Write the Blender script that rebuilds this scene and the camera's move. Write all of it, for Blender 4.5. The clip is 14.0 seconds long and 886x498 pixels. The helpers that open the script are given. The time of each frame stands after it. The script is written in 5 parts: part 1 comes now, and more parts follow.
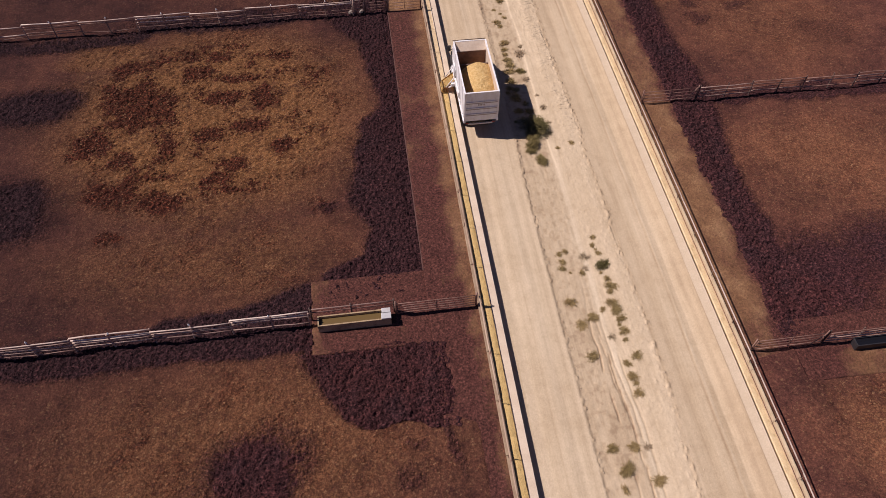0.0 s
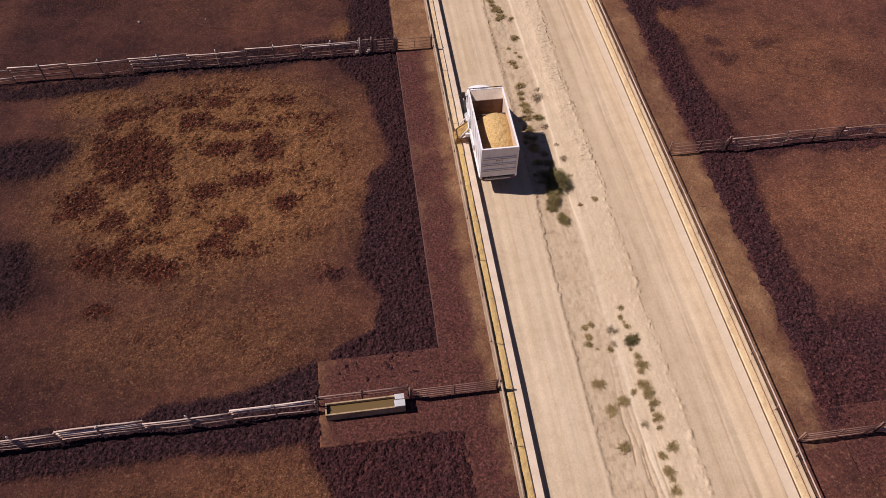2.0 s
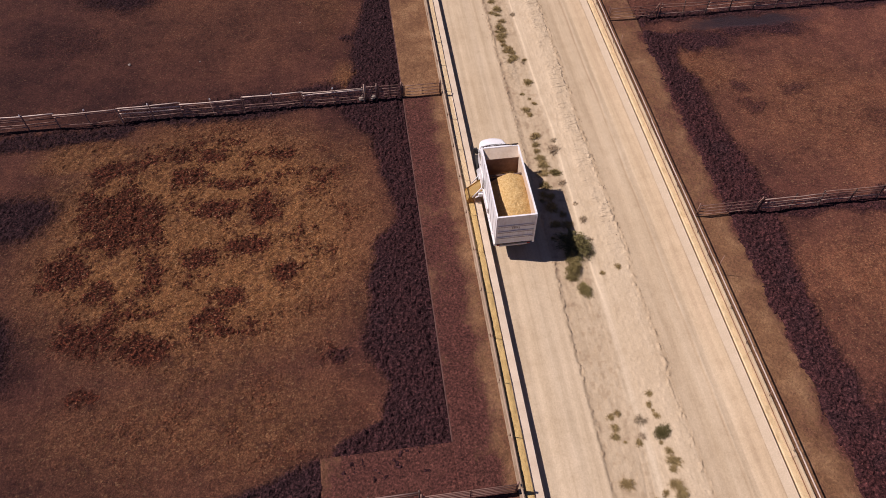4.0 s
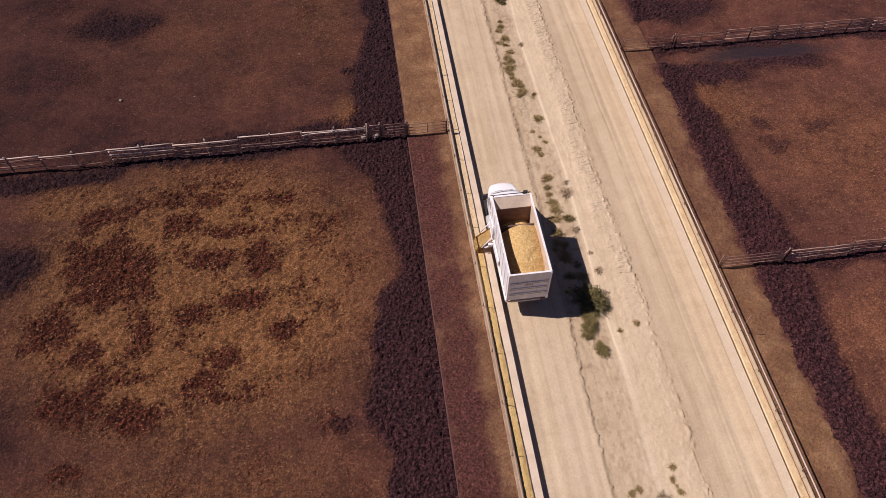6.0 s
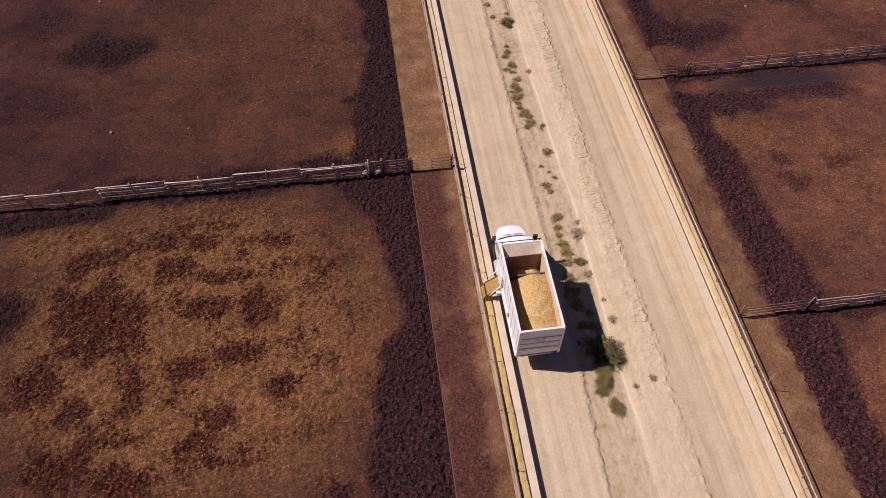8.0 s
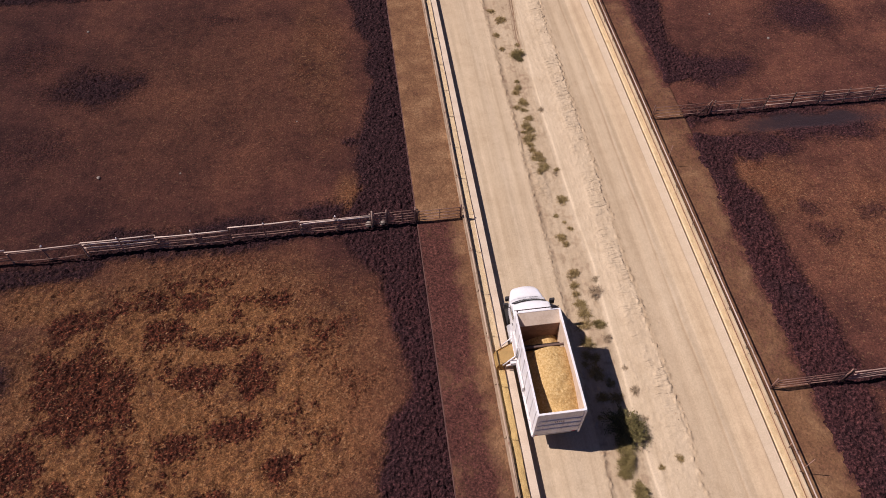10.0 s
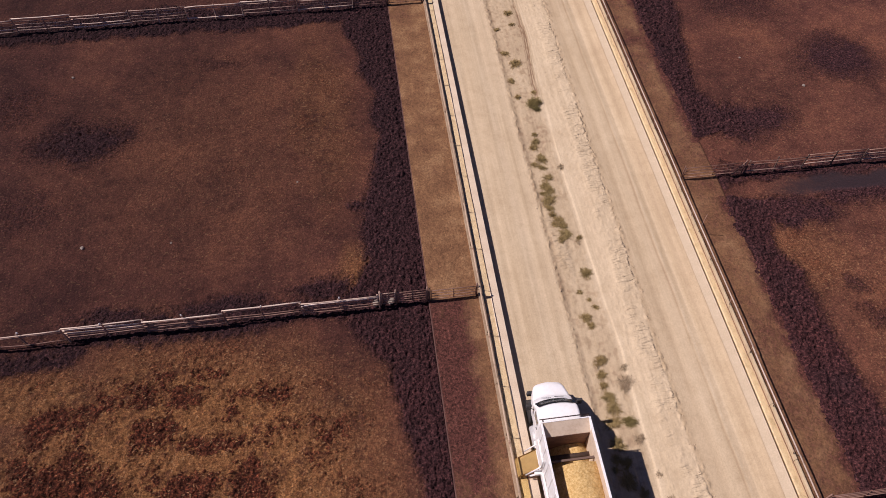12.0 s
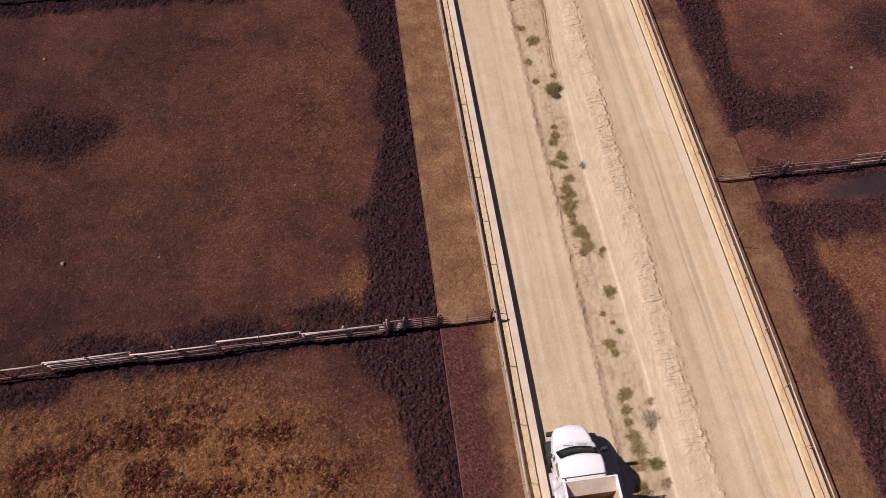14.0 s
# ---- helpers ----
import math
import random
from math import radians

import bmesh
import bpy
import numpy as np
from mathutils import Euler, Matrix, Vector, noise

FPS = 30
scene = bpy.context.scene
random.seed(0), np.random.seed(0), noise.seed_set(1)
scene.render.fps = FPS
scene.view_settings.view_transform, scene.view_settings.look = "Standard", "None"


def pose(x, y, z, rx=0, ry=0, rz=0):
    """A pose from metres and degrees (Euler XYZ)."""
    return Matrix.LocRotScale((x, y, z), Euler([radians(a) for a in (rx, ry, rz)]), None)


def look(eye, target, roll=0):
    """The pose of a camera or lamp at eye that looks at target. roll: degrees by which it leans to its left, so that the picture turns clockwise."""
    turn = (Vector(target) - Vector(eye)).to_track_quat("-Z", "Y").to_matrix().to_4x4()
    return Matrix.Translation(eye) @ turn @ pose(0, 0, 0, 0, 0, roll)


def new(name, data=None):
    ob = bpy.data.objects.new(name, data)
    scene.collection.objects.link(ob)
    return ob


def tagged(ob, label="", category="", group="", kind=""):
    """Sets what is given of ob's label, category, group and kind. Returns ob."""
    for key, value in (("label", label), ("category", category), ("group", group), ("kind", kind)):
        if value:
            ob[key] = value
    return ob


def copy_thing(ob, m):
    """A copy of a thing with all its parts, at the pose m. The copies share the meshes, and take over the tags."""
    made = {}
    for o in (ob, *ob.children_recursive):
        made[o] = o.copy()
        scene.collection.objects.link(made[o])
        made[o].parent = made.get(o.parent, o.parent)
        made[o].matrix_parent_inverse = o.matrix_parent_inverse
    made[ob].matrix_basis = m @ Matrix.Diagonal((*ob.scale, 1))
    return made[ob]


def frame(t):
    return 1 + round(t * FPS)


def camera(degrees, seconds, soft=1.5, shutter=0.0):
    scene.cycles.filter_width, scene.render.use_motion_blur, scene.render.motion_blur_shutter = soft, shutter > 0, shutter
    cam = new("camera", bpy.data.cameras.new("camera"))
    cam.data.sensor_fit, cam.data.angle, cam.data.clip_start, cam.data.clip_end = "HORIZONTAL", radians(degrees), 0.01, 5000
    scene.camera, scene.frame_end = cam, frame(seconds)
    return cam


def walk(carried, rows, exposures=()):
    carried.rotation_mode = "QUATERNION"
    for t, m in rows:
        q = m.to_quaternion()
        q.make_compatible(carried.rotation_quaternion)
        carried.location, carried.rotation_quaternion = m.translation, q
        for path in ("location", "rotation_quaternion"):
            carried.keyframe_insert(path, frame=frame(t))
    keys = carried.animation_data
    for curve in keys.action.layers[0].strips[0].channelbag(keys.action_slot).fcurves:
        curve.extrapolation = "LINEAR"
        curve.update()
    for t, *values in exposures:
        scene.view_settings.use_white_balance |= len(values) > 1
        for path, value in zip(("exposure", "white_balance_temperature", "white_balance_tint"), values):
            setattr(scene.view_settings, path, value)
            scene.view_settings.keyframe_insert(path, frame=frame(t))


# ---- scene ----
cam = camera(64.5, 14.0, soft=0.7)
METRES, EYE, TILT, LEAN, TURN = 39.72, 37.8, 0.0, 0.0, -7.3
ROWS = [
    (0.0, 0.0, 0.0, 0.0, -0.08, -53.03, 0.06),
    (0.5, -0.0074, 0.0303, -0.0004, -0.08, -53.03, 0.07),
    (1.0, -0.0146, 0.0662, 0.0004, -0.09, -53.14, 0.07),
    (1.5, -0.0208, 0.1055, 0.0012, -0.1, -53.19, 0.07),
    (2.0, -0.0265, 0.1478, 0.0013, -0.12, -53.19, 0.07),
    (2.5, -0.0324, 0.191, 0.0009, -0.13, -53.2, 0.09),
    (3.0, -0.0373, 0.2313, 0.0012, -0.14, -53.23, 0.08),
    (5.5, -0.0557, 0.3836, 0.0026, -0.17, -53.3, 0.1),
    (6.0, -0.0584, 0.4107, 0.0012, -0.19, -53.29, 0.1),
    (6.5, -0.0605, 0.4369, 0.001, -0.16, -53.35, 0.13),
    (7.0, -0.0633, 0.4624, 0.0021, -0.17, -53.46, 0.12),
    (7.5, -0.0656, 0.4868, 0.0032, -0.18, -53.56, 0.1),
    (8.0, -0.0679, 0.5119, 0.0036, -0.19, -53.62, 0.06),
    (10.5, -0.0886, 0.679, -0.0, -0.18, -53.9, -0.04),
    (11.0, -0.0939, 0.7202, -0.0007, -0.17, -53.88, -0.05),
    (11.5, -0.1, 0.7658, 0.0006, -0.16, -54.0, -0.08),
    (12.0, -0.1056, 0.8128, 0.0009, -0.16, -54.43, -0.06),
    (12.5, -0.1099, 0.8618, 0.002, -0.14, -55.99, -0.03),
    (13.0, -0.1138, 0.9091, 0.003, -0.13, -57.68, -0.0),
    (13.5, -0.1185, 0.951, 0.0017, -0.14, -59.26, -0.04),
    (14.0, -0.1218, 0.9918, 0.0023, -0.13, -60.97, 0.0),
]
walk(cam, [(t, pose(0, 0, EYE, TILT, LEAN, TURN) @ pose(METRES * x, METRES * y, METRES * z, 90 + pitch, roll, yaw)) for t, x, y, z, yaw, pitch, roll in ROWS], exposures=[(0, 0.0, 6150, 54), (14, 0.0, 6150, 54)])

# ---------------------------------------------------------------- light
SUN_TO = Vector((-2.39, 0.55, 3.0)).normalized()
world = bpy.data.worlds.new("sky")
scene.world = world
world.use_nodes = True
wn = world.node_tree
bg = wn.nodes["Background"]
sky = wn.nodes.new("ShaderNodeTexSky")
sky.sky_type = 'NISHITA'
sky.sun_disc = False
sky.ozone_density = 9.0
sky.dust_density = 0.2
sky.sun_elevation = math.asin(SUN_TO.z)
sky.sun_rotation = math.atan2(SUN_TO.x, SUN_TO.y)
wn.links.new(sky.outputs[0], bg.inputs[0])
bg.inputs[1].default_value = 0.034
sun_data = bpy.data.lights.new("sun", 'SUN')
sun_data.energy = 4.8
sun_data.angle = radians(0.53)
sun_data.color = (0.905, 1.0, 0.75)
sun = new("sun", sun_data)
sun.matrix_world = look((0, 0, 60), Vector((0, 0, 60)) - SUN_TO)

# ---------------------------------------------------------------- materials


class Nodes:
    """Short hand for building a node material."""

    def __init__(self, name):
        self.mat = bpy.data.materials.new(name)
        self.mat.use_nodes = True
        self.t = self.mat.node_tree
        self.bsdf = self.t.nodes["Principled BSDF"]
        self.co = self.t.nodes.new("ShaderNodeTexCoord").outputs["Object"]

    def link(self, a, b):
        self.t.links.new(a, b)

    def noise(self, scale, detail=4.0, rough=0.6, vec=None, stretch=None):
        n = self.t.nodes.new("ShaderNodeTexNoise")
        n.inputs["Scale"].default_value = scale
        n.inputs["Detail"].default_value = detail
        n.inputs["Roughness"].default_value = rough
        src = vec or self.co
        if stretch:
            mp = self.t.nodes.new("ShaderNodeMapping")
            mp.inputs["Scale"].default_value = stretch
            self.link(src, mp.inputs[0])
            src = mp.outputs[0]
        self.link(src, n.inputs["Vector"])
        return n.outputs["Fac"]

    def warp(self, scale, amount):
        """Coordinates pushed about by a noise, so that cells come out uneven."""
        n = self.t.nodes.new("ShaderNodeTexNoise")
        n.inputs["Scale"].default_value = scale
        n.inputs["Detail"].default_value = 3.0
        self.link(self.co, n.inputs["Vector"])
        m = self.t.nodes.new("ShaderNodeMix")
        m.data_type = 'RGBA'
        m.blend_type = 'LINEAR_LIGHT'
        m.clamp_result = False
        m.inputs[0].default_value = amount
        self.link(self.co, m.inputs[6])
        self.link(n.outputs["Color"], m.inputs[7])
        return m.outputs[2]

    def voronoi(self, scale, out="Distance", vec=None, stretch=None):
        n = self.t.nodes.new("ShaderNodeTexVoronoi")
        n.inputs["Scale"].default_value = scale
        src = vec or self.co
        if stretch:
            mp = self.t.nodes.new("ShaderNodeMapping")
            mp.inputs["Scale"].default_value = stretch
            self.link(src, mp.inputs[0])
            src = mp.outputs[0]
        self.link(src, n.inputs["Vector"])
        return n.outputs[out]

    def ramp(self, fac, *stops):
        r = self.t.nodes.new("ShaderNodeValToRGB")
        el = r.color_ramp.elements
        while len(el) < len(stops):
            el.new(0.5)
        for e, (p, c) in zip(el, stops):
            e.position = p
            e.color = (*c, 1) if len(c) == 3 else c
        self.link(fac, r.inputs[0])
        return r.outputs[0]

    def grey(self, fac, a, b):
        return self.ramp(fac, (a, (0, 0, 0)), (b, (1, 1, 1)))

    def mix(self, fac, a, b, mode='MIX'):
        m = self.t.nodes.new("ShaderNodeMix")
        m.data_type = 'RGBA'
        m.blend_type = mode
        for v, s in ((fac, m.inputs[0]), (a, m.inputs[6]), (b, m.inputs[7])):
            if isinstance(v, (int, float)):
                s.default_value = v
            elif isinstance(v, tuple):
                s.default_value = (*v, 1)
            else:
                self.link(v, s)
        return m.outputs[2]

    def math(self, op, a, b):
        m = self.t.nodes.new("ShaderNodeMath")
        m.operation = op
        for v, s in ((a, m.inputs[0]), (b, m.inputs[1])):
            if isinstance(v, (int, float)):
                s.default_value = v
            else:
                self.link(v, s)
        return m.outputs[0]

    def attr(self, name):
        n = self.t.nodes.new("ShaderNodeAttribute")
        n.attribute_name = name
        return n.outputs["Fac"]

    def random(self):
        return self.t.nodes.new("ShaderNodeObjectInfo").outputs["Random"]

    def island(self):
        return self.t.nodes.new("ShaderNodeNewGeometry").outputs["Random Per Island"]

    def bump(self, height, strength, dist):
        b = self.t.nodes.new("ShaderNodeBump")
        b.inputs["Strength"].default_value = strength
        b.inputs["Distance"].default_value = dist
        self.link(height, b.inputs["Height"])
        self.link(b.outputs[0], self.bsdf.inputs["Normal"])

    def done(self, color, rough=0.8, metal=0.0, spec=0.3):
        for v, k in ((color, "Base Color"), (rough, "Roughness"), (metal, "Metallic"), (spec, "Specular IOR Level")):
            s = self.bsdf.inputs[k]
            if isinstance(v, (int, float)):
                s.default_value = v
            elif isinstance(v, tuple):
                s.default_value = (*v, 1)
            else:
                self.link(v, s)
        return self.mat


def pen_soil():
    n = Nodes("pen_soil")
    wide = n.noise(0.16, 5, 0.62)
    mid = n.noise(0.9, 6, 0.62)
    clump = n.noise(2.1, 5, 0.66)
    fine = n.noise(5.0, 5, 0.7)
    grit = n.noise(15.0, 4, 0.75)
    bent = n.warp(3.0, 0.12)
    clod = n.voronoi(3.6, vec=bent)
    crumb_tone = n.voronoi(9.0, "Color", vec=bent)
    litter = n.voronoi(9.5, "Color", vec=n.warp(1.5, 0.3), stretch=(1.0, 1.5, 1.0))
    # bare dry soil
    soil = n.ramp(wide, (0.34, (0.062, 0.0232, 0.0190)), (0.50, (0.098, 0.0365, 0.0265)), (0.66, (0.142, 0.054, 0.034)))
    soil = n.mix(0.7, soil, n.ramp(mid, (0.28, (0.62, 0.58, 0.60)), (0.5, (1, 1, 1)), (0.74, (1.36, 1.32, 1.2))), 'MULTIPLY')
    soil = n.mix(0.5, soil, n.ramp(clump, (0.3, (0.68, 0.65, 0.66)), (0.5, (1, 1, 1)), (0.72, (1.3, 1.27, 1.2))), 'MULTIPLY')
    # straw bedding, ochre where it lies thick
    ochre = n.ramp(n.math('ADD', n.math('MULTIPLY', grit, 0.6), n.math('MULTIPLY', clump, 0.4)), (0.34, (0.125, 0.046, 0.019)), (0.50, (0.222, 0.094, 0.034)), (0.65, (0.360, 0.180, 0.072)))
    straw = n.attr("straw")
    lies = n.math('MULTIPLY', straw, n.grey(n.math('ADD', n.math('MULTIPLY', clump, 0.5), n.math('ADD', n.math('MULTIPLY', mid, 0.3), n.math('MULTIPLY', wide, 0.3))), 0.36, 0.54))
    col = n.mix(lies, soil, ochre)
    # trampled red-brown clods in the bedding
    trod = n.math('ADD', n.math('MULTIPLY', n.attr("trod"), 0.95), n.math('ADD', n.math('MULTIPLY', n.math('SUBTRACT', clump, 0.5), 1.5), n.math('MULTIPLY', n.math('SUBTRACT', n.noise(0.42, 5, 0.68), 0.5), 3.2)))
    trod = n.math('ADD', trod, n.math('MULTIPLY', n.math('SUBTRACT', fine, 0.5), 1.3))
    trod = n.grey(n.math('ADD', trod, n.math('MULTIPLY', n.math('SUBTRACT', clod, 0.35), -0.6)), -0.20, 0.36)
    trod_c = n.ramp(n.math('ADD', n.math('MULTIPLY', grit, 0.5), n.math('MULTIPLY', fine, 0.5)), (0.36, (0.040, 0.0100, 0.0070)), (0.51, (0.094, 0.0240, 0.0135)), (0.66, (0.20, 0.060, 0.027)))
    # shade between clods painted in: gaps darkened, clod middles lightened
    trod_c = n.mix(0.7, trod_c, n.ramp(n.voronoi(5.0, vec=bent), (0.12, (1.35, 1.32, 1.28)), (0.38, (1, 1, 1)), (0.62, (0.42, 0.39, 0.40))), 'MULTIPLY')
    col = n.mix(n.math('MULTIPLY', trod, n.math('MINIMUM', n.math('ADD', straw, n.attr("trod")), 0.93)), col, trod_c)
    trod_in = n.math('MULTIPLY', trod, n.math('MINIMUM', n.math('ADD', straw, n.attr("trod")), 1.0))
    rough_f = n.math('MAXIMUM', n.math('MULTIPLY', straw, 0.30), n.math('MAXIMUM', trod_in, n.attr("manure")))
    col = n.mix(n.math('ADD', 0.30, n.math('MULTIPLY', rough_f, 0.48)), col, n.ramp(crumb_tone, (0.15, (0.42, 0.40, 0.42)), (0.5, (0.97, 0.96, 0.95)), (0.85, (1.7, 1.64, 1.52))), 'MULTIPLY')
    col = n.mix(0.65, col, n.ramp(grit, (0.32, (0.45, 0.44, 0.46)), (0.5, (1, 1, 1)), (0.7, (1.5, 1.46, 1.38))), 'MULTIPLY')
    col = n.mix(n.math('MULTIPLY', n.grey(litter, 0.80, 0.92), n.math('ADD', 0.20, n.math('MULTIPLY', straw, 0.40))), col, (0.46, 0.26, 0.125))
    # manure: purple-brown, redder where it is fresh
    dung = n.ramp(n.math('ADD', n.math('MULTIPLY', grit, 0.55), n.math('MULTIPLY', fine, 0.45)), (0.37, (0.013, 0.0060, 0.0070)), (0.51, (0.039, 0.0170, 0.0188)), (0.66, (0.110, 0.048, 0.047)))
    fresh = n.ramp(n.math('ADD', n.math('MULTIPLY', grit, 0.55), n.math('MULTIPLY', fine, 0.45)), (0.37, (0.017, 0.0062, 0.0066)), (0.51, (0.056, 0.0188, 0.0182)), (0.66, (0.140, 0.050, 0.044)))
    dung = n.mix(n.math('MULTIPLY', n.attr("fresh"), n.grey(n.noise(0.5, 4, 0.6), 0.25, 0.55)), dung, fresh)
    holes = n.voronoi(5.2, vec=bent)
    # shade inside the hoof holes is put into the colour, ground between lighter
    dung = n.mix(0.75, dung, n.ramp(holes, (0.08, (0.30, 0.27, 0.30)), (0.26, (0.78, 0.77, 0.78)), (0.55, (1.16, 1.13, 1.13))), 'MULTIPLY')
    dung = n.mix(0.5, dung, n.ramp(crumb_tone, (0.1, (0.5, 0.48, 0.5)), (0.5, (0.95, 0.95, 0.95)), (0.9, (1.6, 1.55, 1.5))), 'MULTIPLY')
    edge = n.math('ADD', n.attr("manure"), n.math('MULTIPLY', n.math('SUBTRACT', fine, 0.5), 0.8))
    edge = n.math('ADD', edge, n.math('MULTIPLY', n.math('SUBTRACT', clump, 0.5), 0.9))
    fouled = n.grey(edge, 0.18, 0.80)
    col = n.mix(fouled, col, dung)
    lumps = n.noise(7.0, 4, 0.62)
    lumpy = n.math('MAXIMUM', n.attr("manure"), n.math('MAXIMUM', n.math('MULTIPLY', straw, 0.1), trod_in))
    # the bump's lumps also tint the colour: hollows shaded dark, tops lit
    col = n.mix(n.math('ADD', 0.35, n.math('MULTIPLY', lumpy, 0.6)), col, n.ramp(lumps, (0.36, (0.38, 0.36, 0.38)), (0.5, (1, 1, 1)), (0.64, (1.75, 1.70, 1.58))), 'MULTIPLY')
    wet = n.attr("wet")
    col = n.mix(wet, col, (0.030, 0.0205, 0.0225))
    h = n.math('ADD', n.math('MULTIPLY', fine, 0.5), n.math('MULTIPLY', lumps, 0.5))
    h = n.math('MULTIPLY', h, n.math('ADD', 0.5, n.math('MULTIPLY', rough_f, 0.5)))
    h = n.math('ADD', h, n.math('MULTIPLY', n.math('MULTIPLY', n.ramp(clod, (0.12, (1, 1, 1)), (0.55, (0, 0, 0))), n.math('MAXIMUM', n.math('MULTIPLY', fouled, 0.4), n.math('MULTIPLY', trod, straw))), 0.42))
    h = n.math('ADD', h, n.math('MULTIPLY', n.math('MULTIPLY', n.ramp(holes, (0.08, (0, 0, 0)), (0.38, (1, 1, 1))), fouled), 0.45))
    n.bump(n.math('MULTIPLY', h, n.math('SUBTRACT', 1.0, n.math('MULTIPLY', wet, 0.95))), 1.0, 0.25)
    rough = n.mix(wet, (0.95, 0.95, 0.95), (0.38, 0.38, 0.38))
    n.bsdf.inputs["Diffuse Roughness"].default_value = 1.0
    return n.done(col, rough, 0, 0.12)


def road_dirt():
    n = Nodes("road_dirt")
    tone = n.attr("tone")
    streak = n.noise(1.0, 5, 0.6, stretch=(2.2, 0.07, 1))
    streak2 = n.noise(1.0, 4, 0.65, stretch=(8.0, 0.16, 1))
    mid = n.noise(1.2, 6, 0.65)
    fine = n.noise(8.0, 6, 0.8)
    pebble = n.voronoi(16.0, "Color")
    col = n.ramp(tone, (0.0, (0.27, 0.166, 0.095)), (0.5, (0.508, 0.377, 0.233)), (1.0, (0.668, 0.532, 0.356)))
    col = n.mix(0.75, col, n.ramp(streak, (0.3, (0.86, 0.84, 0.81)), (0.5, (1, 1, 1)), (0.7, (1.08, 1.08, 1.09))), 'MULTIPLY')
    col = n.mix(0.3, col, n.ramp(streak2, (0.3, (0.80, 0.78, 0.75)), (0.55, (1, 1, 1)), (0.75, (1.1, 1.1, 1.1))), 'MULTIPLY')
    col = n.mix(0.6, col, n.ramp(mid, (0.3, (0.86, 0.83, 0.80)), (0.5, (1, 1, 1)), (0.7, (1.07, 1.07, 1.08))), 'MULTIPLY')
    col = n.mix(0.55, col, n.ramp(fine, (0.3, (0.78, 0.76, 0.74)), (0.5, (1, 1, 1)), (0.75, (1.12, 1.12, 1.12))), 'MULTIPLY')
    col = n.mix(0.35, col, n.ramp(pebble, (0.1, (0.82, 0.8, 0.78)), (0.6, (1, 1, 1)), (0.95, (1.15, 1.14, 1.13))), 'MULTIPLY')
    # small slips that wrinkle the bank
    ribs = n.grey(n.noise(1.0, 2.0, 0.5, vec=n.warp(1.1, 0.22), stretch=(0.75, 4.4, 1)), 0.40, 0.60)
    h = n.math('ADD', n.math('MULTIPLY', fine, 0.27), n.math('MULTIPLY', mid, 0.36))
    n.bump(n.math('ADD', h, n.math('MULTIPLY', n.math('MULTIPLY', ribs, n.attr("rib")), 1.5)), 0.75, 0.06)
    return n.done(col, 0.95, 0, 0.12)


def concrete(name, light, dark, stain=(0.30, 0.20, 0.09), amount=0.5, vary=0.6):
    n = Nodes(name)
    a = n.noise(1.1, 6, 0.65)
    b = n.noise(14.0, 6, 0.7)
    c = n.noise(2.6, 5, 0.7, stretch=(1, 0.25, 1))
    col = n.ramp(a, (0.3, dark), (0.65, light))
    col = n.mix(0.6, col, n.ramp(b, (0.3, (0.75, 0.73, 0.7)), (0.7, (1.1, 1.1, 1.1))), 'MULTIPLY')
    col = n.mix(n.math('MULTIPLY', n.grey(c, 0.5, 0.68), amount), col, stain)
    col = n.mix(vary, col, n.ramp(n.random(), (0, (0.9, 0.89, 0.88)), (1, (1.07, 1.07, 1.06))), 'MULTIPLY')
    n.bump(b, 0.45, 0.02)
    return n.done(col, 0.88, 0, 0.2)


def apron_mat():
    n = Nodes("apron_concrete")
    a = n.noise(0.5, 6, 0.65)
    b = n.noise(8.0, 6, 0.8)
    c = n.noise(1.7, 6, 0.75, stretch=(1, 0.7, 1))
    crumb_tone = n.voronoi(11.0, "Color", vec=n.warp(3.0, 0.1))
    col = n.ramp(a, (0.28, (0.140, 0.063, 0.032)), (0.5, (0.225, 0.112, 0.053)), (0.72, (0.33, 0.184, 0.090)))
    col = n.mix(0.6, col, n.ramp(c, (0.3, (0.62, 0.56, 0.53)), (0.5, (0.95, 0.93, 0.9)), (0.72, (1.25, 1.25, 1.2))), 'MULTIPLY')
    fouled = n.math('ADD', n.attr("manure"), n.math('MULTIPLY', n.math('SUBTRACT', c, 0.5), 1.3))
    fouled = n.math('ADD', fouled, n.math('MULTIPLY', n.math('SUBTRACT', b, 0.5), 0.8))
    col = n.mix(n.math('MULTIPLY', n.grey(fouled, 0.2, 0.75), 0.94), col, n.ramp(b, (0.33, (0.026, 0.0090, 0.0085)), (0.52, (0.082, 0.0268, 0.0215)), (0.70, (0.185, 0.064, 0.047))))
    col = n.mix(0.75, col, n.ramp(b, (0.28, (0.55, 0.52, 0.5)), (0.5, (1, 1, 1)), (0.75, (1.4, 1.4, 1.4))), 'MULTIPLY')
    col = n.mix(0.6, col, n.ramp(crumb_tone, (0.1, (0.62, 0.6, 0.6)), (0.5, (0.98, 0.98, 0.98)), (0.9, (1.4, 1.38, 1.35))), 'MULTIPLY')
    # small pits exist in colour only: shade painted in their middles, rims lighter
    pit_shade = n.voronoi(5.0, vec=n.warp(2.2, 0.18))
    col = n.mix(n.math('MULTIPLY', n.grey(fouled, 0.3, 0.9), 0.6), col, n.ramp(pit_shade, (0.12, (0.25, 0.2, 0.2)), (0.36, (1, 1, 1)), (0.68, (1.3, 1.28, 1.25))), 'MULTIPLY')
    n.bump(b, 0.9, 0.07)
    return n.done(col, 0.9, 0, 0.15)


